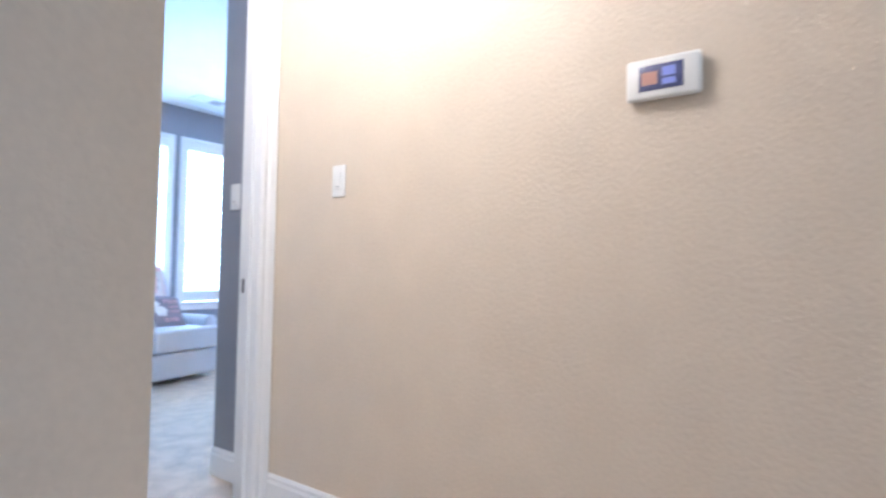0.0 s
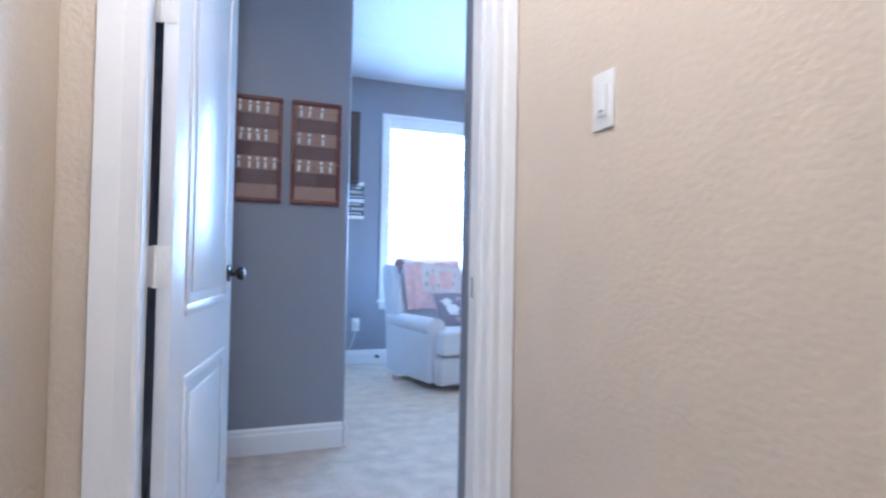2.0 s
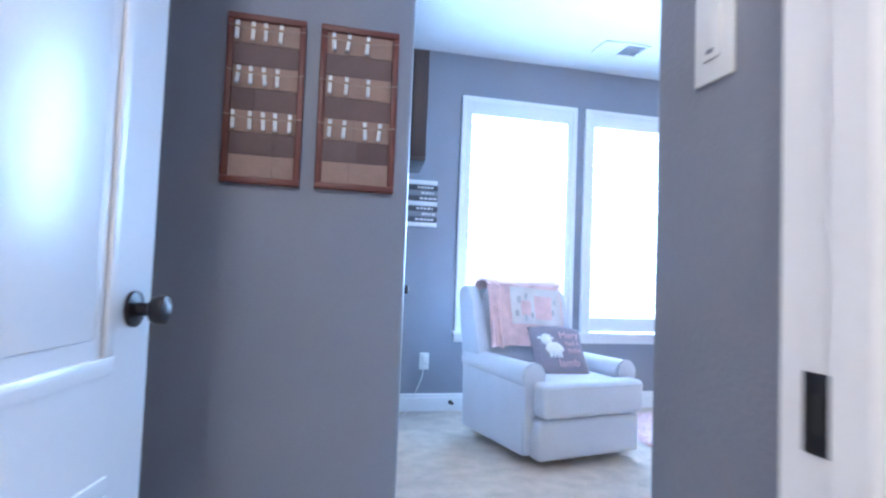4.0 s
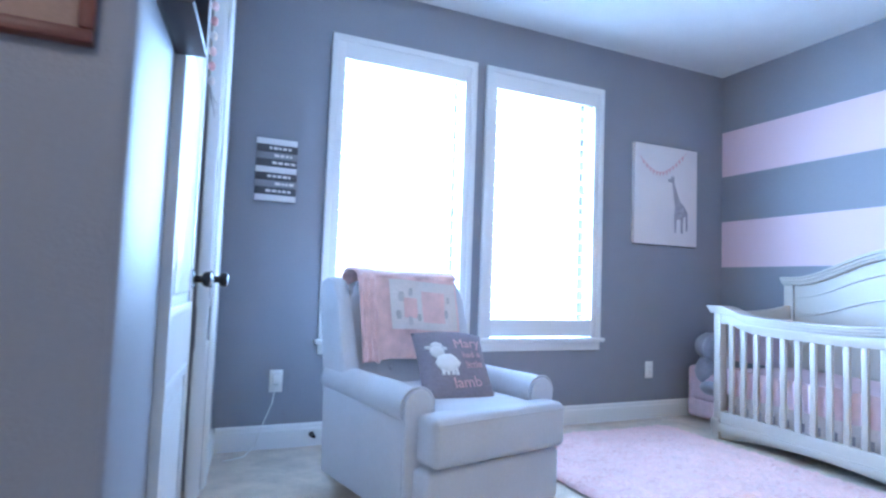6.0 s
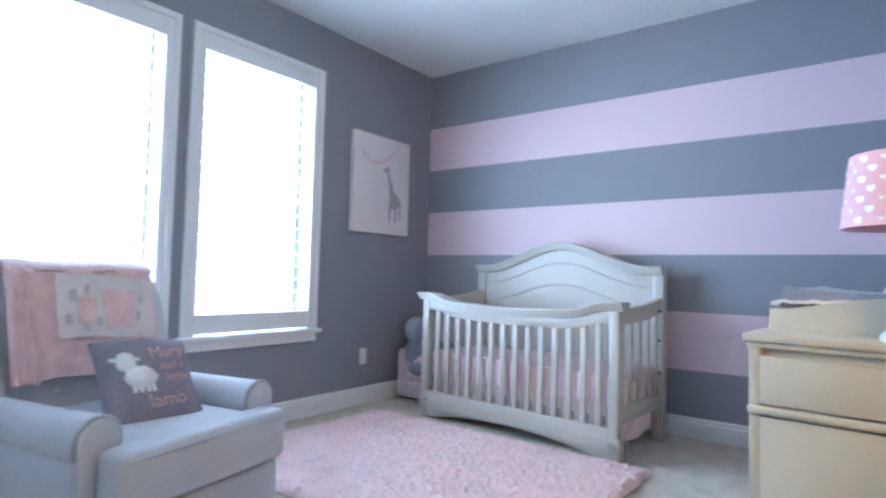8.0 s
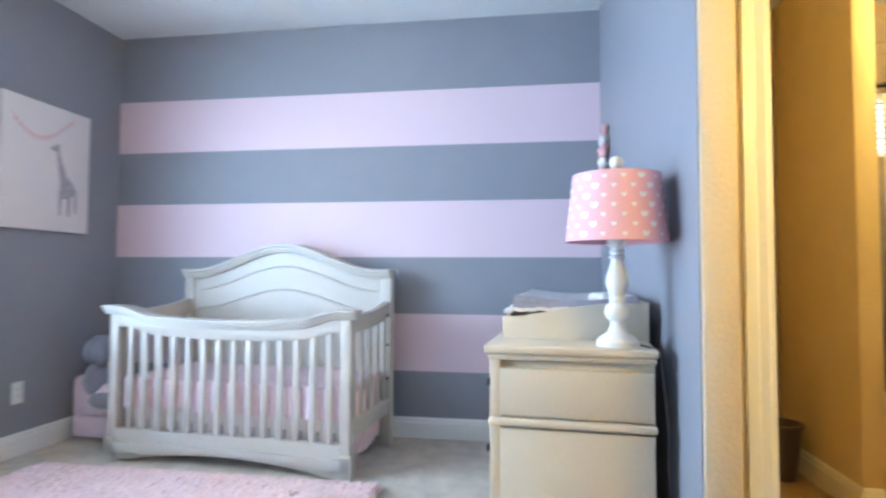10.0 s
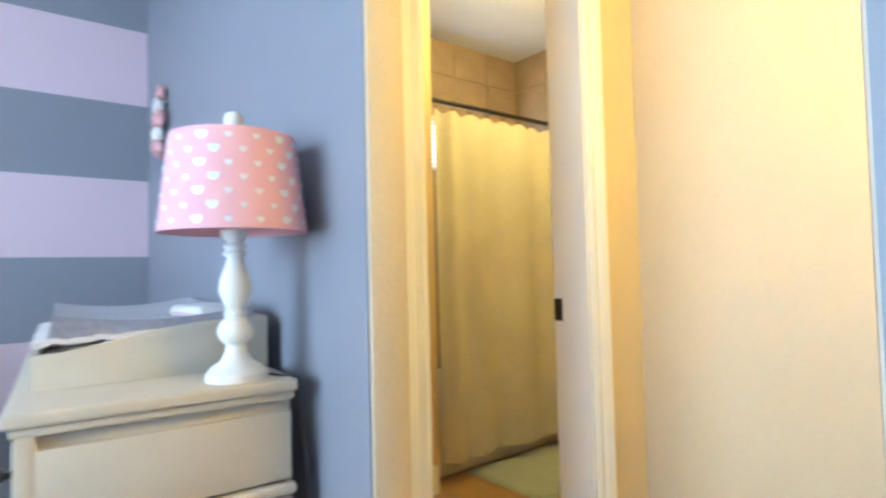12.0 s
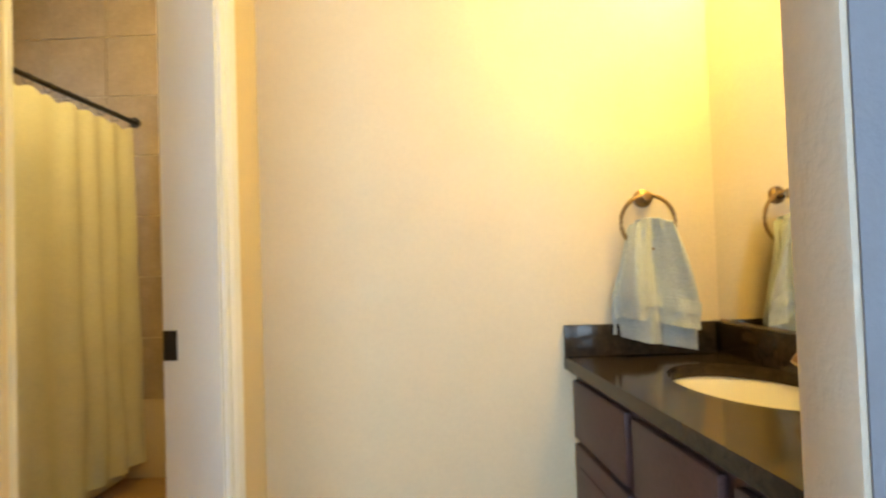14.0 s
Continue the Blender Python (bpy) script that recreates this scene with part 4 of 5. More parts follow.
part("finial", lathe([(0.0, 0.563), (0.012, 0.563), (0.010, 0.570), (0.019, 0.577), (0.023, 0.591), (0.018, 0.607), (0.0, 0.614)], 18), lamp_white, lp)
for k in range(3):
    a = k * 2.0944
    part("spider_arm", tube([(0, 0, 0.550), (0.137 * math.cos(a), 0.137 * math.sin(a), 0.543)], 0.002, 6), brass, lp)


def heart(size):
    pts = []
    for k in range(20):
        t = 2 * math.pi * k / 20
        pts.append((size * 0.060 * 16 * math.sin(t) ** 3, size * 0.060 * (13 * math.cos(t) - 5 * math.cos(2 * t) - 2 * math.cos(3 * t) - math.cos(4 * t))))
    return pts


big, small = heart(0.0135), heart(0.0085)
hearts = []
for sz, pts in (("big", big), ("small", small)):
    bmh = bmesh.new()
    bmh.faces.new([bmh.verts.new((x, 0.0, z)) for x, z in pts])
    hearts.append(mesh_of(bmh, heart_silver, "heart"))
for row in range(7):
    for k in range(16):
        a = (k + 0.5 * (row % 2)) * 2 * math.pi / 16
        z = 0.350 + row * 0.0295
        r = 0.163 - 0.025 * (z - 0.332) / 0.216 + 0.0014
        h = new("heart", hearts[(k + row * 3) % 3 > 0])
        h.parent = shade
        h.matrix_local = Matrix.Translation((r * math.cos(a), r * math.sin(a), z)) @ Matrix.Rotation(a + math.pi / 2, 4, "Z") @ Matrix.Rotation(radians(5.3), 4, "X")

# cord behind the dresser
tagged(new("lamp_cord", mesh_of(tube([(3.26, 3.15, 0.835), (3.235, 3.100, 0.825), (3.215, 3.080, 0.60), (3.22, 3.075, 0.35), (3.21, 3.072, 0.006)], 0.003, 6), espresso, "cord", True)), "dark lamp cord hanging behind the dresser", "cord")

# ---- hanging decoration on the dresser wall ----
hd = thing("wall_hanging", "small floral wall hanging near the corner", "wall hanging", pose(4.66, 3.054, 1.60))
for k, (dx, dz, r) in enumerate(((0.0, 0.02, 0.036), (0.015, 0.09, 0.034), (-0.01, 0.15, 0.036), (0.01, 0.21, 0.032), (0.0, 0.27, 0.026))):
    part("flower", blob(r * 1.5, r * 0.8, r * 1.15, (dx, r * 0.8, dz), seg=12, lump=0.5), floral if k % 2 == 0 else blanket_white, hd)
part("cord", tube([(0, 0.002, -0.01), (0, 0.002, 0.31)], 0.002, 6), string_tan, hd)


# ---- clothespin boards ----
def pin_board(x0, x1, z0, z1, seed, label):
    rnd = random.Random(seed)
    b = thing("clothespin_board", label, "picture frame", pose((x0 + x1) / 2, 4.07, (z0 + z1) / 2), "clothespin boards")
    w, h = (x1 - x0) / 2, (z1 - z0) / 2
    fw = 0.021
    part("backing", box(-w + 0.01, w - 0.01, -0.009, 0.0, -h + 0.01, h - 0.01), wood_dark, b)
    for a in ((-w, w, -h, -h + fw), (-w, w, h - fw, h), (-w, -w + fw, -h + fw, h - fw), (w - fw, w, -h + fw, h - fw)):
        part("frame_bar", box(a[0], a[1], -0.026, 0.0, a[2], a[3], 0.004), frame_wood, b)
    rows = 7
    step = (2 * h - 2 * fw) / rows
    for i in range(rows):
        z = -h + fw + i * step
        cut = rnd.uniform(-0.3, 0.3) * w
        base = (wood_light, wood_mid)[i % 2]
        for k, (a, c) in enumerate(((-w + fw, cut - 0.0006), (cut + 0.0006, w - fw))):
            mt = base if (i + k + seed) % 5 else (wood_light, wood_dark)[i % 2]
            part("wood_strip", box(a, c, -0.012 - 0.0015 * ((i + k) % 2), -0.008, z + 0.0006, z + step - 0.0006), mt, b)
    for row, z in enumerate(-h + fw + (k + 0.72) * step for k in (6, 4, 2)):
        pts = [(-w + 0.003 + (2 * w - 0.006) * i / 12, -0.029, z - 0.012 * math.sin(math.pi * i / 12)) for i in range(13)]
        part("twine", tube(pts, 0.0012, 5), string_tan, b)
        for k in range((3, 3, 4)[row] + (seed == 2)):
            x = -w * 0.72 + (1.44 * w) * (k + rnd.uniform(-0.15, 0.15)) / (4 if seed == 2 else 3.2)
            tl = rnd.uniform(-0.12, 0.12)
            bm = box(-0.006, 0.006, -0.008, 0.004, -0.036, 0.020, 0.001, m=pose(x, -0.031, z - 0.010, 0, math.degrees(tl), 0))
            pin = part("clothespin", bm, plastic_white, b, "white clothespin")
            part("spring", box(-0.007, 0.007, -0.0095, 0.0, -0.003, 0.003, m=pose(x, -0.031, z - 0.010, 0, math.degrees(tl), 0)), brass, pin)
    return b


pin_board(0.405, 0.645, 1.272, 1.808, 2, "cherry-framed wooden board with strung white clothespins")
pin_board(0.690, 0.945, 1.272, 1.808, 3, "cherry-framed wooden board with strung white clothespins")

# dark shallow wall shelf on the closet wall
sb = thing("wall_shelf", "dark wooden shadow-box shelf on the closet wall", "shelf", CLOSET @ pose(0, 0.10, 1.415))
part("back", box(0.0, 0.006, 0.0, 0.26, 0.0, 0.40), espresso, sb)
for a in ((0.0, 0.26, 0.0, 0.014), (0.0, 0.26, 0.386, 0.40)):
    part("board", box(0.006, 0.062, a[0], a[1], a[2], a[3], 0.002), espresso, sb)
for a in (0.0, 0.246):
    part("side", box(0.006, 0.062, a, a + 0.014, 0.014, 0.386, 0.002), espresso, sb)

# strand on the closet door
st = thing("door_hanger", "beaded strand with feathers hanging on a closet door", "door hanger", CLOSET @ pose(0.0, 1.02, 1.50))
part("cord", tube([(0.006, 0, 0.0), (0.008, 0, 0.45)], 0.002, 6), string_tan, st)
for k in range(7):
    part("bead", blob(0.012, 0.012, 0.016, (0.012, 0.003 * math.sin(k), 0.08 + k * 0.05)), (blanket_white, floral, blanket_pink)[k % 3], st)
for k, (dy, dz) in enumerate(((-0.03, -0.02), (0.0, -0.05), (0.03, -0.03), (0.045, 0.01))):
    part("feather", sheet(lambda u, v: (0.012 + 0.02 * u * u, dy * u + (v - 0.5) * 0.016 * math.sin(math.pi * (0.1 + 0.85 * u)), 0.06 + (dz - 0.05) * u), 8, 2, 0.001), feather, st)

# ---- slatted word sign ----
sg = thing("word_sign", "small slatted wooden word sign in grey and white", "sign", pose(1.39, 6.405, 1.375))
seq = (felt_white, sign_dark, sign_grey, sign_dark, felt_white, sign_dark, sign_grey, sign_dark, felt_white)
zz = 0.0
for i, mt in enumerate(seq):
    hgt = 0.035 if mt is felt_white else 0.0415
    s_ = part("slat", box(0.002 * (i % 2), 0.226 - 0.002 * (i % 3), -0.022 - 0.002 * (i % 2), 0.0, zz + 0.001, zz + hgt - 0.001, 0.0015), mt, sg)
    if mt is not felt_white:
        rnd = random.Random(i)
        x = 0.05 + 0.06 * rnd.random()
        while x < 0.19:
            l = rnd.uniform(0.012, 0.03)
            part("lettering", box(x, x + l, -0.0255, -0.0238, zz + 0.013, zz + 0.028), blanket_white, s_)
            x += l + 0.007
    zz += hgt

# ---- giraffe canvas ----
cv = thing("canvas_print", "white canvas print of a small grey giraffe and pink bunting", "picture", pose(4.092, 6.405, 1.305))
part("canvas", box(0.0, 0.635, -0.035, 0.0, 0.0, 0.765, 0.003), canvas_white, cv)
g = part("giraffe", prism([(0.40, 0.10), (0.415, 0.10), (0.42, 0.20), (0.46, 0.21), (0.465, 0.10), (0.485, 0.10), (0.49, 0.22), (0.515, 0.24), (0.52, 0.12), (0.535, 0.12), (0.535, 0.26), (0.50, 0.31), (0.455, 0.345), (0.415, 0.43), (0.39, 0.50), (0.395, 0.525), (0.383, 0.545), (0.376, 0.522), (0.368, 0.545), (0.36, 0.522), (0.325, 0.512), (0.335, 0.492), (0.372, 0.487), (0.385, 0.40), (0.405, 0.30), (0.395, 0.22)], -0.0365, -0.0345, "y"), giraffe_grey, cv, "grey watercolour giraffe", smooth=False)
pts = [(0.05 + 0.46 * k / 14, -0.036, 0.66 - 0.16 * math.sin(math.pi * k / 14) * (1 - 0.35 * k / 14) + 0.07 * k / 14) for k in range(15)]
bt = part("bunting", tube(pts, 0.002, 5), pink_print, cv, "pink bunting")
for x, y, z in pts[1:-1]:
    part("pennant", prism([(x - 0.013, z), (x + 0.013, z), (x, z - 0.034)], -0.0368, -0.0345, "y"), pink_print, bt, smooth=False)


# ---- outlets, switches, doorstop ----
def wall_plate(name, label, m, kind_):
    """A cover plate on a wall: local y = 0 is the wall, the front faces -y."""
    p = thing(name, label, name.replace("_", " "), m, name + "s")
    part("plate", box(-0.036, 0.036, -0.006, 0.0, -0.062, 0.062, 0.003), plastic_white, p)
    if kind_ == "rocker":
        part("rocker", box(-0.016, 0.016, -0.010, -0.005, -0.034, 0.034, 0.002), plastic_white, p)
        part("indicator", box(-0.006, 0.006, -0.0112, -0.0098, -0.026, -0.021), sign_grey, p)
    elif kind_ == "double":
        for x in (-0.024, 0.024):
            part("rocker", box(x - 0.014, x + 0.014, -0.011, -0.005, -0.033, 0.033, 0.002), plastic_white, p)
    else:
        for z in (-0.020, 0.020):
            o = part("socket", box(-0.016, 0.016, -0.009, -0.005, z - 0.014, z + 0.014, 0.003), plastic_white, p)
            for x in (-0.006, 0.006):
                part("slot", box(x - 0.0012, x + 0.0012, -0.0096, -0.0088, z - 0.004, z + 0.006), gap_dark, o)
    return p


out_l = wall_plate("outlet", "white outlet with a plugged-in adapter and cord", pose(1.565, 6.405, 0.37), "outlet")
part("adapter", box(-0.022, 0.022, -0.042, -0.009, -0.004, 0.044, 0.004), plastic_white, out_l)
wall_plate("outlet", "white outlet on the grey wall", pose(4.285, 6.405, 0.36), "outlet")
wall_plate("light_switch", "white rocker switch on the hall wall", pose(1.13, 2.053, 1.337, 0, 0, -90), "rocker")
wall_plate("light_switch", "white double switch on the grey entry wall", pose(1.181, 2.82, 1.33, 0, 0, -90), "rocker")
tagged(new("adapter_cord", mesh_of(tube([(1.56, 6.37, 0.36), (1.545, 6.36, 0.26), (1.50, 6.365, 0.14), (1.46, 6.35, 0.03), (1.40, 6.25, 0.012), (1.30, 6.20, 0.012)], 0.003, 6), plastic_white, "cord", True)), "thin white cord hanging from the outlet", "cord")
ds = thing("door_stop", "dark door stop on the white baseboard", "door stop", pose(1.775, 6.389, 0.065))
part("stem", tube([(0, 0, 0), (0.0, -0.06, 0.004)], 0.007, 10), bronze, ds)
part("flange", lathe([(0.0, 0.0), (0.016, 0.0), (0.012, 0.006), (0.0, 0.006)], 16, m=Matrix.Rotation(radians(90), 4, "X")), bronze, ds)
part("tip", blob(0.011, 0.008, 0.011, (0, -0.064, 0.004)), bronze, ds)

# ---- thermostat ----
th = thing("thermostat", "white wall thermostat with lit blue colour screen", "thermostat", pose(1.13, 0.825, 1.507, 0, 0, -90))
part("back_plate", box(-0.088, 0.088, -0.008, 0.0, -0.048, 0.048, 0.003), plastic_white, th)
part("body", box(-0.095, 0.095, -0.030, -0.008, -0.055, 0.055, 0.010, seg=3), plastic_white, th)
scr = part("screen", box(-0.060, 0.052, -0.0318, -0.029, -0.033, 0.034, 0.001), screen_blue, th, "lit colour screen")
part("screen_tile", box(-0.052, -0.012, -0.0324, -0.0316, -0.018, 0.016), screen_warm, scr)
part("screen_tile", box(0.0, 0.034, -0.0324, -0.0316, 0.0, 0.024), screen_glow, scr)
part("screen_tile", box(0.0, 0.034, -0.0324, -0.0316, -0.022, -0.006), screen_glow, scr)

# ---- ceiling vent ----
vt = thing("ceiling_vent", "white ceiling air vent with slanted louvres", "vent", pose(2.86, 5.92, CEIL))
for a in ((-0.18, 0.18, -0.11, -0.09), (-0.18, 0.18, 0.09, 0.11), (-0.18, -0.16, -0.09, 0.09), (0.16, 0.18, -0.09, 0.09), (-0.008, 0.008, -0.09, 0.09)):
    part("frame_bar", box(a[0], a[1], a[2], a[3], -0.010, 0.0, 0.002), trim_white, vt)
part("backing", box(-0.16, 0.16, -0.09, 0.09, -0.002, -0.001), sign_grey, vt)
for k in range(14):
    x = -0.15 + k * 0.0225
    part("slat", box(-0.011, 0.011, -0.09, 0.09, -0.0012, 0.0012, m=pose(x, 0, -0.010, 0, 32 if k < 7 else -32, 0)), trim_white, vt)

# ---- ceiling fan ----
fn = thing("ceiling_fan", "ceiling fan with walnut blades and lit glass bowl", "ceiling fan", pose(3.05, 4.76, CEIL))
part("canopy", lathe([(0.0, 0.0), (0.07, 0.0), (0.065, -0.03), (0.02, -0.05), (0.0, -0.05)], 24), trim_white, fn)
part("downrod", tube([(0, 0, -0.04), (0, 0, -0.18)], 0.012, 12), trim_white, fn)
part("motor", lathe([(0.0, -0.16), (0.06, -0.165), (0.11, -0.19), (0.12, -0.235), (0.11, -0.28), (0.06, -0.31), (0.0, -0.31)], 32), trim_white, fn)
for k in range(5):
    a = radians(96 - 72 * k)
    bm = prism([(0.17, -0.045), (0.50, -0.062), (0.53, -0.045), (0.54, 0.0), (0.53, 0.045), (0.50, 0.062), (0.17, 0.045)], -0.004, 0.004, "z", 0.002)
    bm.transform(Matrix.Translation((0, 0, -0.285)) @ Matrix.Rotation(a, 4, "Z") @ Matrix.Rotation(radians(11), 4, "X"))
    bd = part("blade", bm, blade_wood, fn, "walnut fan blade")
    bm = box(0.09, 0.22, -0.018, 0.018, -0.006, 0.0, 0.002)
    bm.transform(Matrix.Translation((0, 0, -0.29)) @ Matrix.Rotation(a, 4, "Z") @ Matrix.Rotation(radians(11), 4, "X"))
    part("bracket", bm, brass, bd)
part("light_collar", lathe([(0.0, -0.31), (0.08, -0.315), (0.085, -0.34), (0.0, -0.345)], 28), brass, fn)
gl_ = part("glass_bowl", lathe([(0.10, -0.345), (0.135, -0.37), (0.13, -0.41), (0.095, -0.445), (0.045, -0.462), (0.0, -0.466)], 32), globe_lit, fn, "lit frosted glass bowl")
for x in (0.012, -0.016):
    ch_ = part("pull_chain", tube([(x, -0.10, -0.33), (x * 1.5, -0.102, -0.52 - x)], 0.0016, 6), brass, fn)
    part("pull_knob", blob(0.008, 0.008, 0.012, (x * 1.5, -0.102, -0.53 - x)), frame_wood, ch_)

# ---- hall ceiling light ----
hl = thing("ceiling_light", "round flush ceiling light glowing warm in the hall", "ceiling light", pose(0.36, 1.72, CEIL))
part("base", lathe([(0.0, 0.0), (0.16, 0.0), (0.16, -0.02), (0.0, -0.02)], 28), brass, hl)
part("glass_bowl", lathe([(0.15, -0.02), (0.14, -0.05), (0.10, -0.08), (0.0, -0.095)], 28), globe_lit, hl)

# ---- vanity ----
van = thing("vanity_cabinet", "dark cherry bathroom vanity cabinet with drawers", "cabinet", VANITY)
part("carcass", box(1.771, 2.150, 1.991, 2.925, 0.10, 0.60), vanity_wood, van)
part("end_panel", box(1.771, 2.150, 1.991, 2.009, 0.60, 0.798), vanity_wood, van)
part("end_panel", box(1.771, 2.150, 2.907, 2.925, 0.60, 0.798), vanity_wood, van)
part("toe_kick", box(1.771, 2.08, 1.991, 2.925, 0.0, 0.10), espresso, van)
part("filler", box(2.1502, 2.165, 1.991, 2.925, 0.10, 0.798), vanity_wood, van)
for y0, y1, z0, z1 in ((2.010, 2.365, 0.62, 0.775), (2.400, 2.715, 0.62, 0.775), (2.755, 2.92, 0.62, 0.775), (2.010, 2.365, 0.12, 0.605), (2.400, 2.555, 0.12, 0.605), (2.560, 2.715, 0.12, 0.605), (2.755, 2.92, 0.37, 0.605), (2.755, 2.92, 0.12, 0.355)):
    fr = part("drawer_front" if z1 - z0 < 0.3 else "cabinet_door", box(2.166, 2.184, y0, y1, z0, z1, 0.004), vanity_wood, van)
    if z1 - z0 > 0.3:
        part("inset_panel", box(2.184, 2.188, y0 + 0.045, y1 - 0.045, z0 + 0.05, z1 - 0.05, 0.003), vanity_wood, fr)


def oval(cx, cy, rx, ry, n=40):
    return [(cx + rx * math.cos(2 * math.pi * i / n), cy + ry * math.sin(2 * math.pi * i / n)) for i in range(n)]


SX, SY, SRX, SRY = 1.920, 2.405, 0.152, 0.232
top = thing("countertop", "polished dark granite vanity countertop with backsplash", "countertop", VANITY)
bm = bmesh.new()
n = 40
ins = oval(SX, SY, SRX, SRY, n)


def rim(a):
    dx, dy = math.cos(a), math.sin(a)
    k = min((2.200 - SX) / dx if dx > 1e-6 else 9, (1.771 - SX) / dx if dx < -1e-6 else 9, (2.925 - SY) / dy if dy > 1e-6 else 9, (1.991 - SY) / dy if dy < -1e-6 else 9)
    return SX + dx * k, SY + dy * k


angles = sorted([2 * math.pi * i / n for i in range(n)] + [math.atan2(y - SY, x - SX) % (2 * math.pi) for x in (2.200, 1.771) for y in (2.925, 1.991)])
loops = []
for z in (0.834, 0.802):
    o = [bm.verts.new((*rim(a), z)) for a in angles]
    i_ = [bm.verts.new((SX + SRX * math.cos(a), SY + SRY * math.sin(a), z)) for a in angles]
    loops.append((o, i_))
q = len(angles)
for k in range(q):
    j = (k + 1) % q
    (o0, i0), (o1, i1) = loops
    bm.faces.new((o0[k], o0[j], i0[j], i0[k]))
    bm.faces.new((o1[k], o1[j], i1[j], i1[k]))
    bm.faces.new((o0[k], o0[j], o1[j], o1[k]))
    bm.faces.new((i0[k], i0[j], i1[j], i1[k]))
part("slab", bm, granite, top)
part("backsplash", box(1.771, 1.791, 2.011, 2.925, 0.835, 0.920, 0.002), granite, top)
bm = box(1.790, 2.198, 1.987, 2.006, 0.835, 0.920, 0.002)
bm.transform(VANITY.inverted())
part("side_splash", bm, granite, top)
sk = thing("sink", "white oval undermount sink in the dark countertop", "sink", VANITY @ pose(SX, SY, 0.801))
prof = [(1.03, 0.0), (0.99, -0.01), (0.93, -0.05), (0.80, -0.10), (0.55, -0.135), (0.15, -0.145), (0.0, -0.145)]
bm = lathe(prof, 40)
for f in [f for f in bm.faces if len(f.verts) > 4 and f.calc_center_median().z > -0.01]:
    bm.faces.remove(f)
bm.transform(Matrix.Diagonal((SRX, SRY, 1, 1)))
part("bowl", bm, porcelain, sk)
part("drain", lathe([(0.0, -0.143), (0.022, -0.143), (0.022, -0.140), (0.0, -0.140)], 18), brass, sk)
fc = thing("faucet", "antique brass bathroom faucet", "faucet", VANITY @ pose(1.805, 2.53, 0.834))
part("body", lathe([(0.0, 0.0), (0.026, 0.0), (0.024, 0.012), (0.014, 0.02), (0.013, 0.07), (0.0, 0.075)], 20), brass, fc)
part("spout", tube([(0, 0, 0.06), (0.02, 0, 0.085), (0.06, 0, 0.092), (0.10, 0, 0.08), (0.115, 0, 0.06)], 0.010, 12), brass, fc)
for s in (-1, 1):
    part("handle", lathe([(0.0, 0.0), (0.022, 0.0), (0.016, 0.015), (0.010, 0.03), (0.014, 0.05), (0.0, 0.056)], 16, m=Matrix.Translation((0, s * 0.10, 0))), brass, fc)
mr = thing("mirror", "wide frameless wall mirror over the vanity", "mirror", VANITY)
part("silvered_glass", box(1.7685, 1.7725, 1.998, 2.915, 0.925, 1.93), mirror_glass, mr, smooth=False)
part("edge_channel", box(1.7685, 1.7745, 1.9945, 1.998, 0.925, 1.93), brass, mr)
lb = thing("vanity_light", "three-globe brass vanity light above the mirror", "wall lamp", VANITY @ pose(1.771, 2.40, 2.10))
part("back_bar", box(0.0, 0.02, -0.28, 0.28, -0.04, 0.04, 0.004), brass, lb)
for k in (-0.20, 0.0, 0.20):
    part("arm", tube([(0.02, k, 0), (0.10, k, 0.02), (0.135, k, -0.01)], 0.008, 8), brass, lb)
    part("globe", lathe([(0.02, 0.0), (0.045, -0.03), (0.06, -0.075), (0.065, -0.10)], 24, m=Matrix.Translation((0.135, k, 0.0))), globe_lit, lb)

# towel ring and towel
tr = thing("towel_ring", "antique brass towel ring on the cream wall", "towel ring", pose(1.966, 1.985, 1.262))
part("mount", lathe([(0.0, 0.0), (0.026, 0.0), (0.024, 0.008), (0.012, 0.014), (0.010, 0.04), (0.014, 0.046), (0.0, 0.05)], 18, m=Matrix.Rotation(radians(-90), 4, "X")), brass, tr)
part("ring", tube([(0.073 * math.sin(2 * math.pi * k / 32), 0.040, -0.068 + 0.073 * math.cos(2 * math.pi * k / 32)) for k in range(32)], 0.0055, 8, closed=True), brass, tr)
tw = thing("hand_towel", "pale blue hand towel hanging through the ring", "towel", pose(1.966, 2.037, 1.17))


def drape(u, v, back):
    spread = 0.054 + 0.056 * min(1.0, v * 1.3) ** 0.9
    x = (u - 0.5) * 2 * spread + 0.012 * v * math.sin(u * 4)
    y = (0.020 if not back else -0.010) + 0.026 * math.sin(u * 10 + 0.8 + back) * (0.5 + 0.5 * v) + 0.009 * math.sin(u * 6.5 + v * 5) + 0.006 * math.sin(u * 23 + v * 3)
    z = 0.022 * math.sin(math.pi * u) * (1 - v) + 0.012 - v * (0.265 + (0.045 if back else 0.0)) - 0.022 * v * math.sin(u * 2.3 + (2.0 if back else 2.6))
    return (x, y, z)


part("front_fall", sheet(lambda u, v: drape(u, v, 0), 40, 30, 0.010), towel_blue, tw)
part("rear_fall", sheet(lambda u, v: drape(u, v, 1), 36, 28, 0.010), towel_blue, tw)
part("woven_border", sheet(lambda u, v: (lambda p: (p[0], p[1] + 0.007, p[2]))(drape(u, 0.74 + v * 0.12, 0)), 40, 4, 0.003), towel_blue, tw)

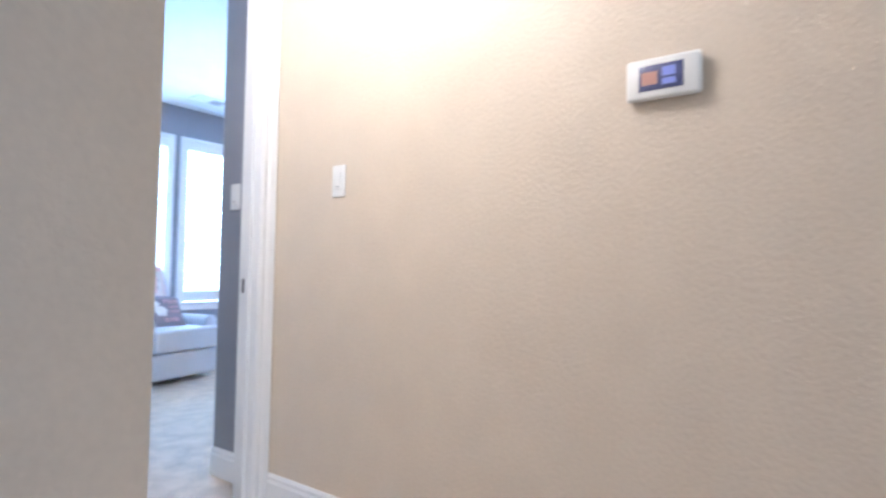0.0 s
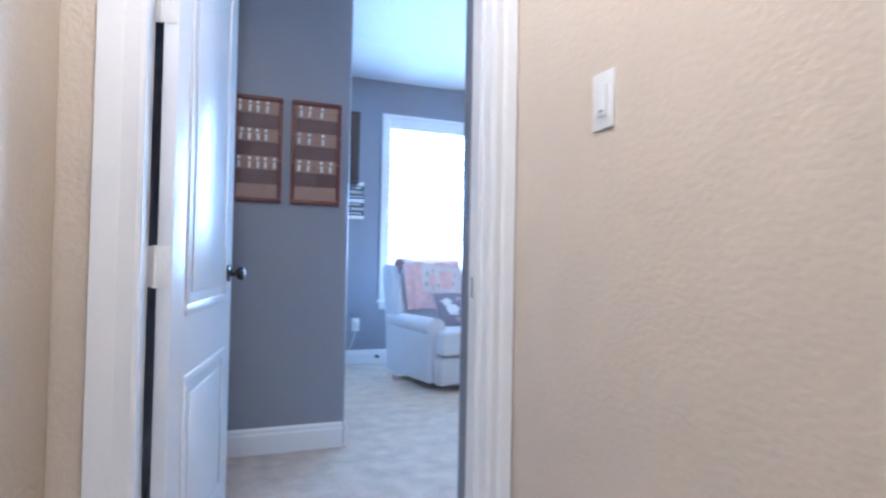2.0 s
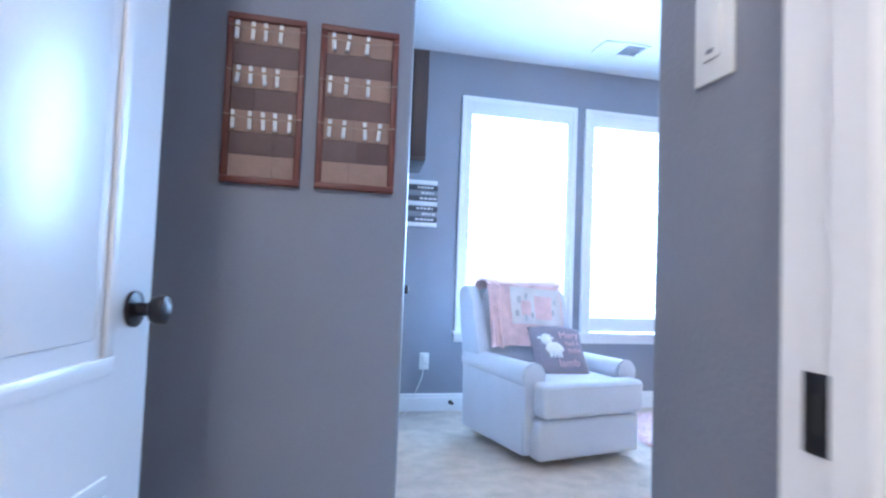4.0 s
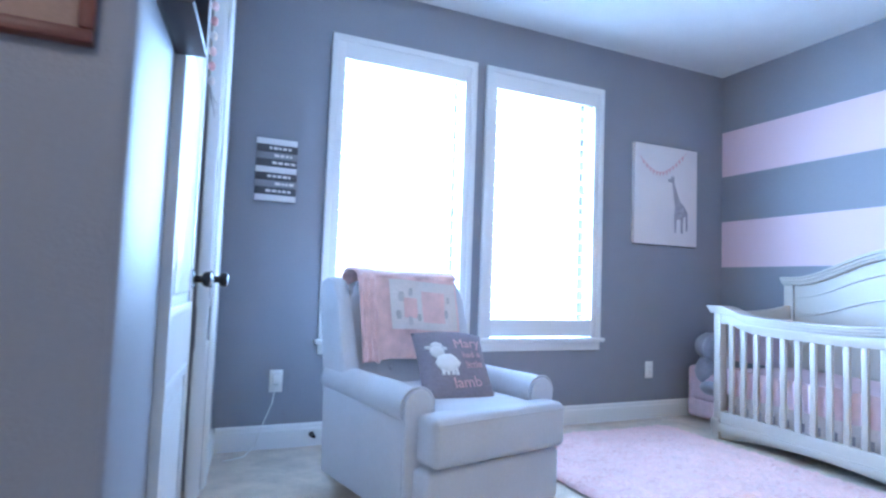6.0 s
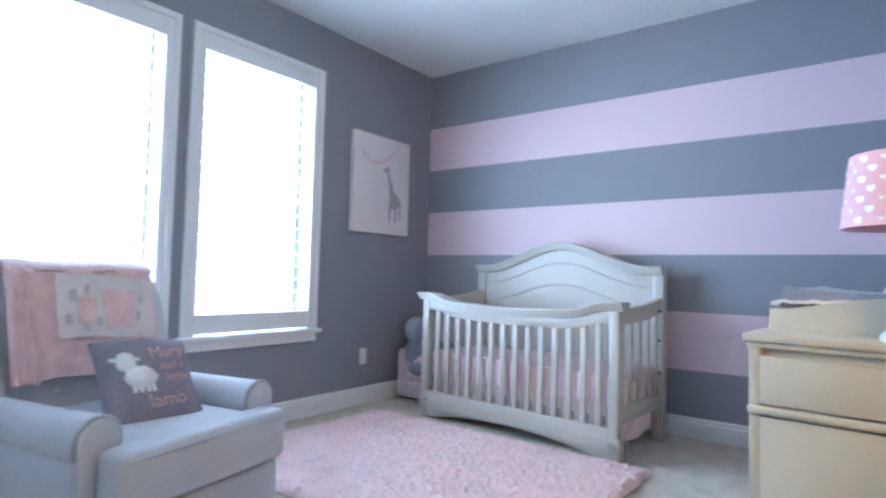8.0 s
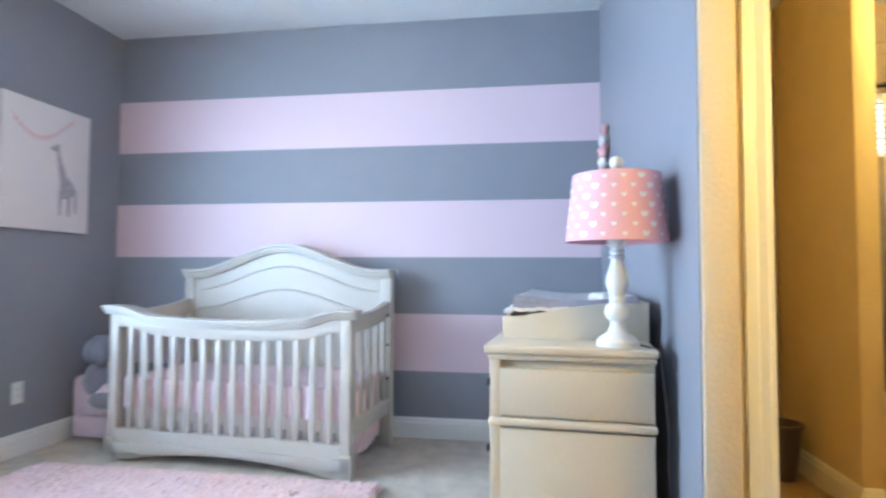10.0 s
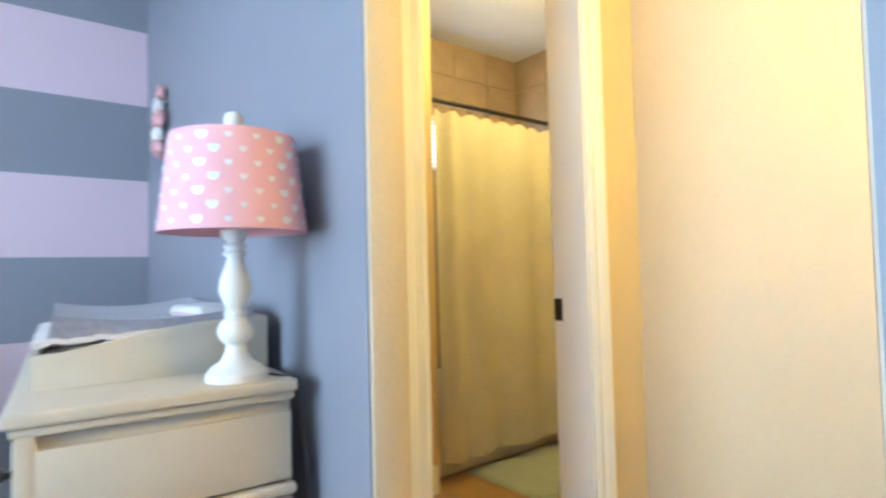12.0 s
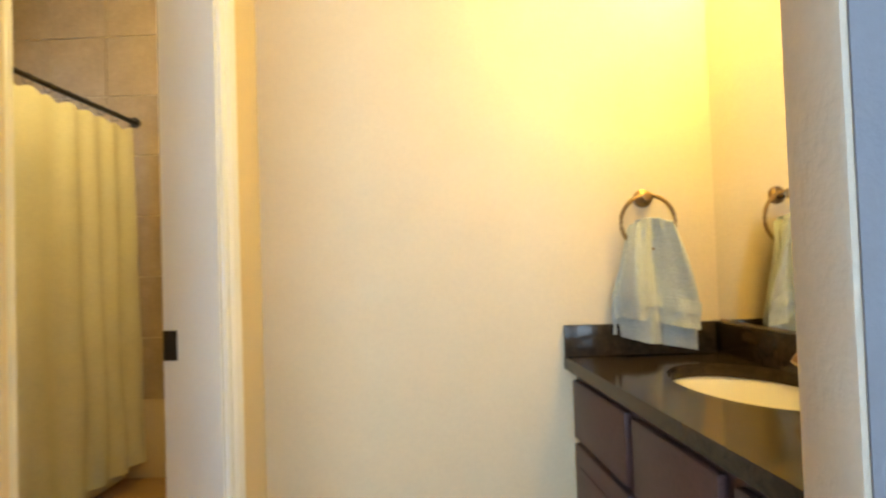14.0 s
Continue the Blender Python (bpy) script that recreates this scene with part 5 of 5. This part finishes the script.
# ---- bathroom beyond the door ----
tub = thing("bathtub", "cream built-in bathtub behind the curtain", "bathtub")
part("apron", box(4.30, 4.37, 0.52, 1.945, 0.0, 0.42, 0.015, seg=3), porcelain, tub)
part("rear_rim", box(4.88, 4.970, 0.52, 1.945, 0.0, 0.42, 0.01), porcelain, tub)
part("floor", box(4.37, 4.88, 0.52, 1.945, 0.05, 0.10), porcelain, tub)
for y in (0.52, 1.842):
    part("end_rim", box(4.37, 4.88, y, y + 0.10, 0.10, 0.42, 0.01), porcelain, tub)
rod = thing("curtain_rod", "dark bronze shower curtain rod", "curtain rod")
part("rod", tube([(4.215, 0.515, 1.925), (4.215, 1.95, 1.925)], 0.0125, 12), bronze, rod)
for y in (0.520, 1.944):
    part("flange", tube([(4.215, y - 0.004, 1.925), (4.215, y + 0.004, 1.925)], 0.03, 16), bronze, rod)
cur = thing("shower_curtain", "cream fabric shower curtain hanging from a dark rod", "shower curtain")


def hang(u, v):
    y = 1.905 - u * 1.34
    z = 1.885 - v * 1.78 - 0.022 * (1 - v) ** 6 * (1 - abs(math.cos(u * math.pi * 11)))
    amp = (0.010 + 0.014 * v) * (1.0 + 0.6 * noise.noise(Vector((u * 6, v * 2, 3))))
    x = 4.215 + amp * math.sin(u * 40 + 2.4 * math.sin(u * 8) + v * 0.8) + 0.03 * v * noise.noise(Vector((u * 5, v * 3, 8))) - 0.02 * v
    return (x, y - 0.03 * v * u, z)


part("cloth", sheet(hang, 240, 24, 0.003), curtain_cloth, cur)
for k in range(12):
    u = (k + 0.02) / 11.05
    x, y, z = hang(min(u, 1), 0)
    part("ring", tube([(4.215 + 0.019 * math.cos(a), y, 1.915 + 0.024 * math.sin(a)) for a in [2 * math.pi * q_ / 14 for q_ in range(14)]], 0.002, 6, closed=True), bronze, cur)
mt_ = thing("bath_mat", "pale green bath mat in front of the tub", "bath mat")
part("plush", sheet(lambda u, v: (3.74 + u * 0.53, 0.90 + v * 0.80, 0.004 + 0.016 * min(1, 30 * min(u, 1 - u, v, 1 - v)) + 0.003 * noise.noise(Vector((u * 40, v * 60, 0)))), 50, 70), mat_green, mt_)
tb = thing("trash_bin", "small dark waste bin in the toilet corner", "bin", pose(4.66, 2.20, 0))
part("bucket", lathe([(0.0, 0.0), (0.085, 0.0), (0.11, 0.27), (0.118, 0.275), (0.118, 0.285), (0.105, 0.285), (0.08, 0.01), (0.0, 0.008)], 24), espresso, tb)

# ---- stone tiles over the tub ----
def tiles(wall_label, origin, du, dv, nrm, nu, nv, w, h, skip=None):
    g_ = tagged(new("tile_field", mesh_of(box(0, 0.001, 0, 0.001, 0, 0.001), grout, "tile_seed")), wall_label, kind="structure")
    shared = None
    for i in range(nu):
        for j in range(nv):
            if skip and skip(i, j):
                continue
            if shared is None:
                shared = mesh_of(box(0.002, w - 0.002, 0, 0.008, 0.002, h - 0.002, 0.0015, seg=1), tile_brown, "stone_tile")
            t_ = new("tile", shared)
            t_.parent = g_
            ax = Matrix((Vector(du).to_4d(), Vector(nrm).to_4d(), Vector(dv).to_4d(), (0, 0, 0, 1))).transposed()
            ax[0][3], ax[1][3], ax[2][3], ax[3][3] = (Vector(origin) + Vector(du) * (i * w) + Vector(dv) * (j * h))[:] + (1,)
            for k in range(3):
                ax[3][k] = 0
            t_.matrix_world = ax


tiles("brown stone tiles on the window wall of the tub", (4.98, 0.51, 0.42), (0, 1, 0), (0, 0, 1), (-1, 0, 0), 5, 7, 0.306, 0.331, lambda i, j: 1 <= i <= 3 and 4 <= j <= 5)
tiles("brown stone tiles at the foot of the tub", (4.98, 0.51, 0.42), (-1, 0, 0), (0, 0, 1), (0, 1, 0), 3, 7, 0.306, 0.331)
tiles("brown stone tiles at the head of the tub", (4.98, 1.95, 0.42), (-1, 0, 0), (0, 0, 1), (0, -1, 0), 2, 7, 0.306, 0.331)
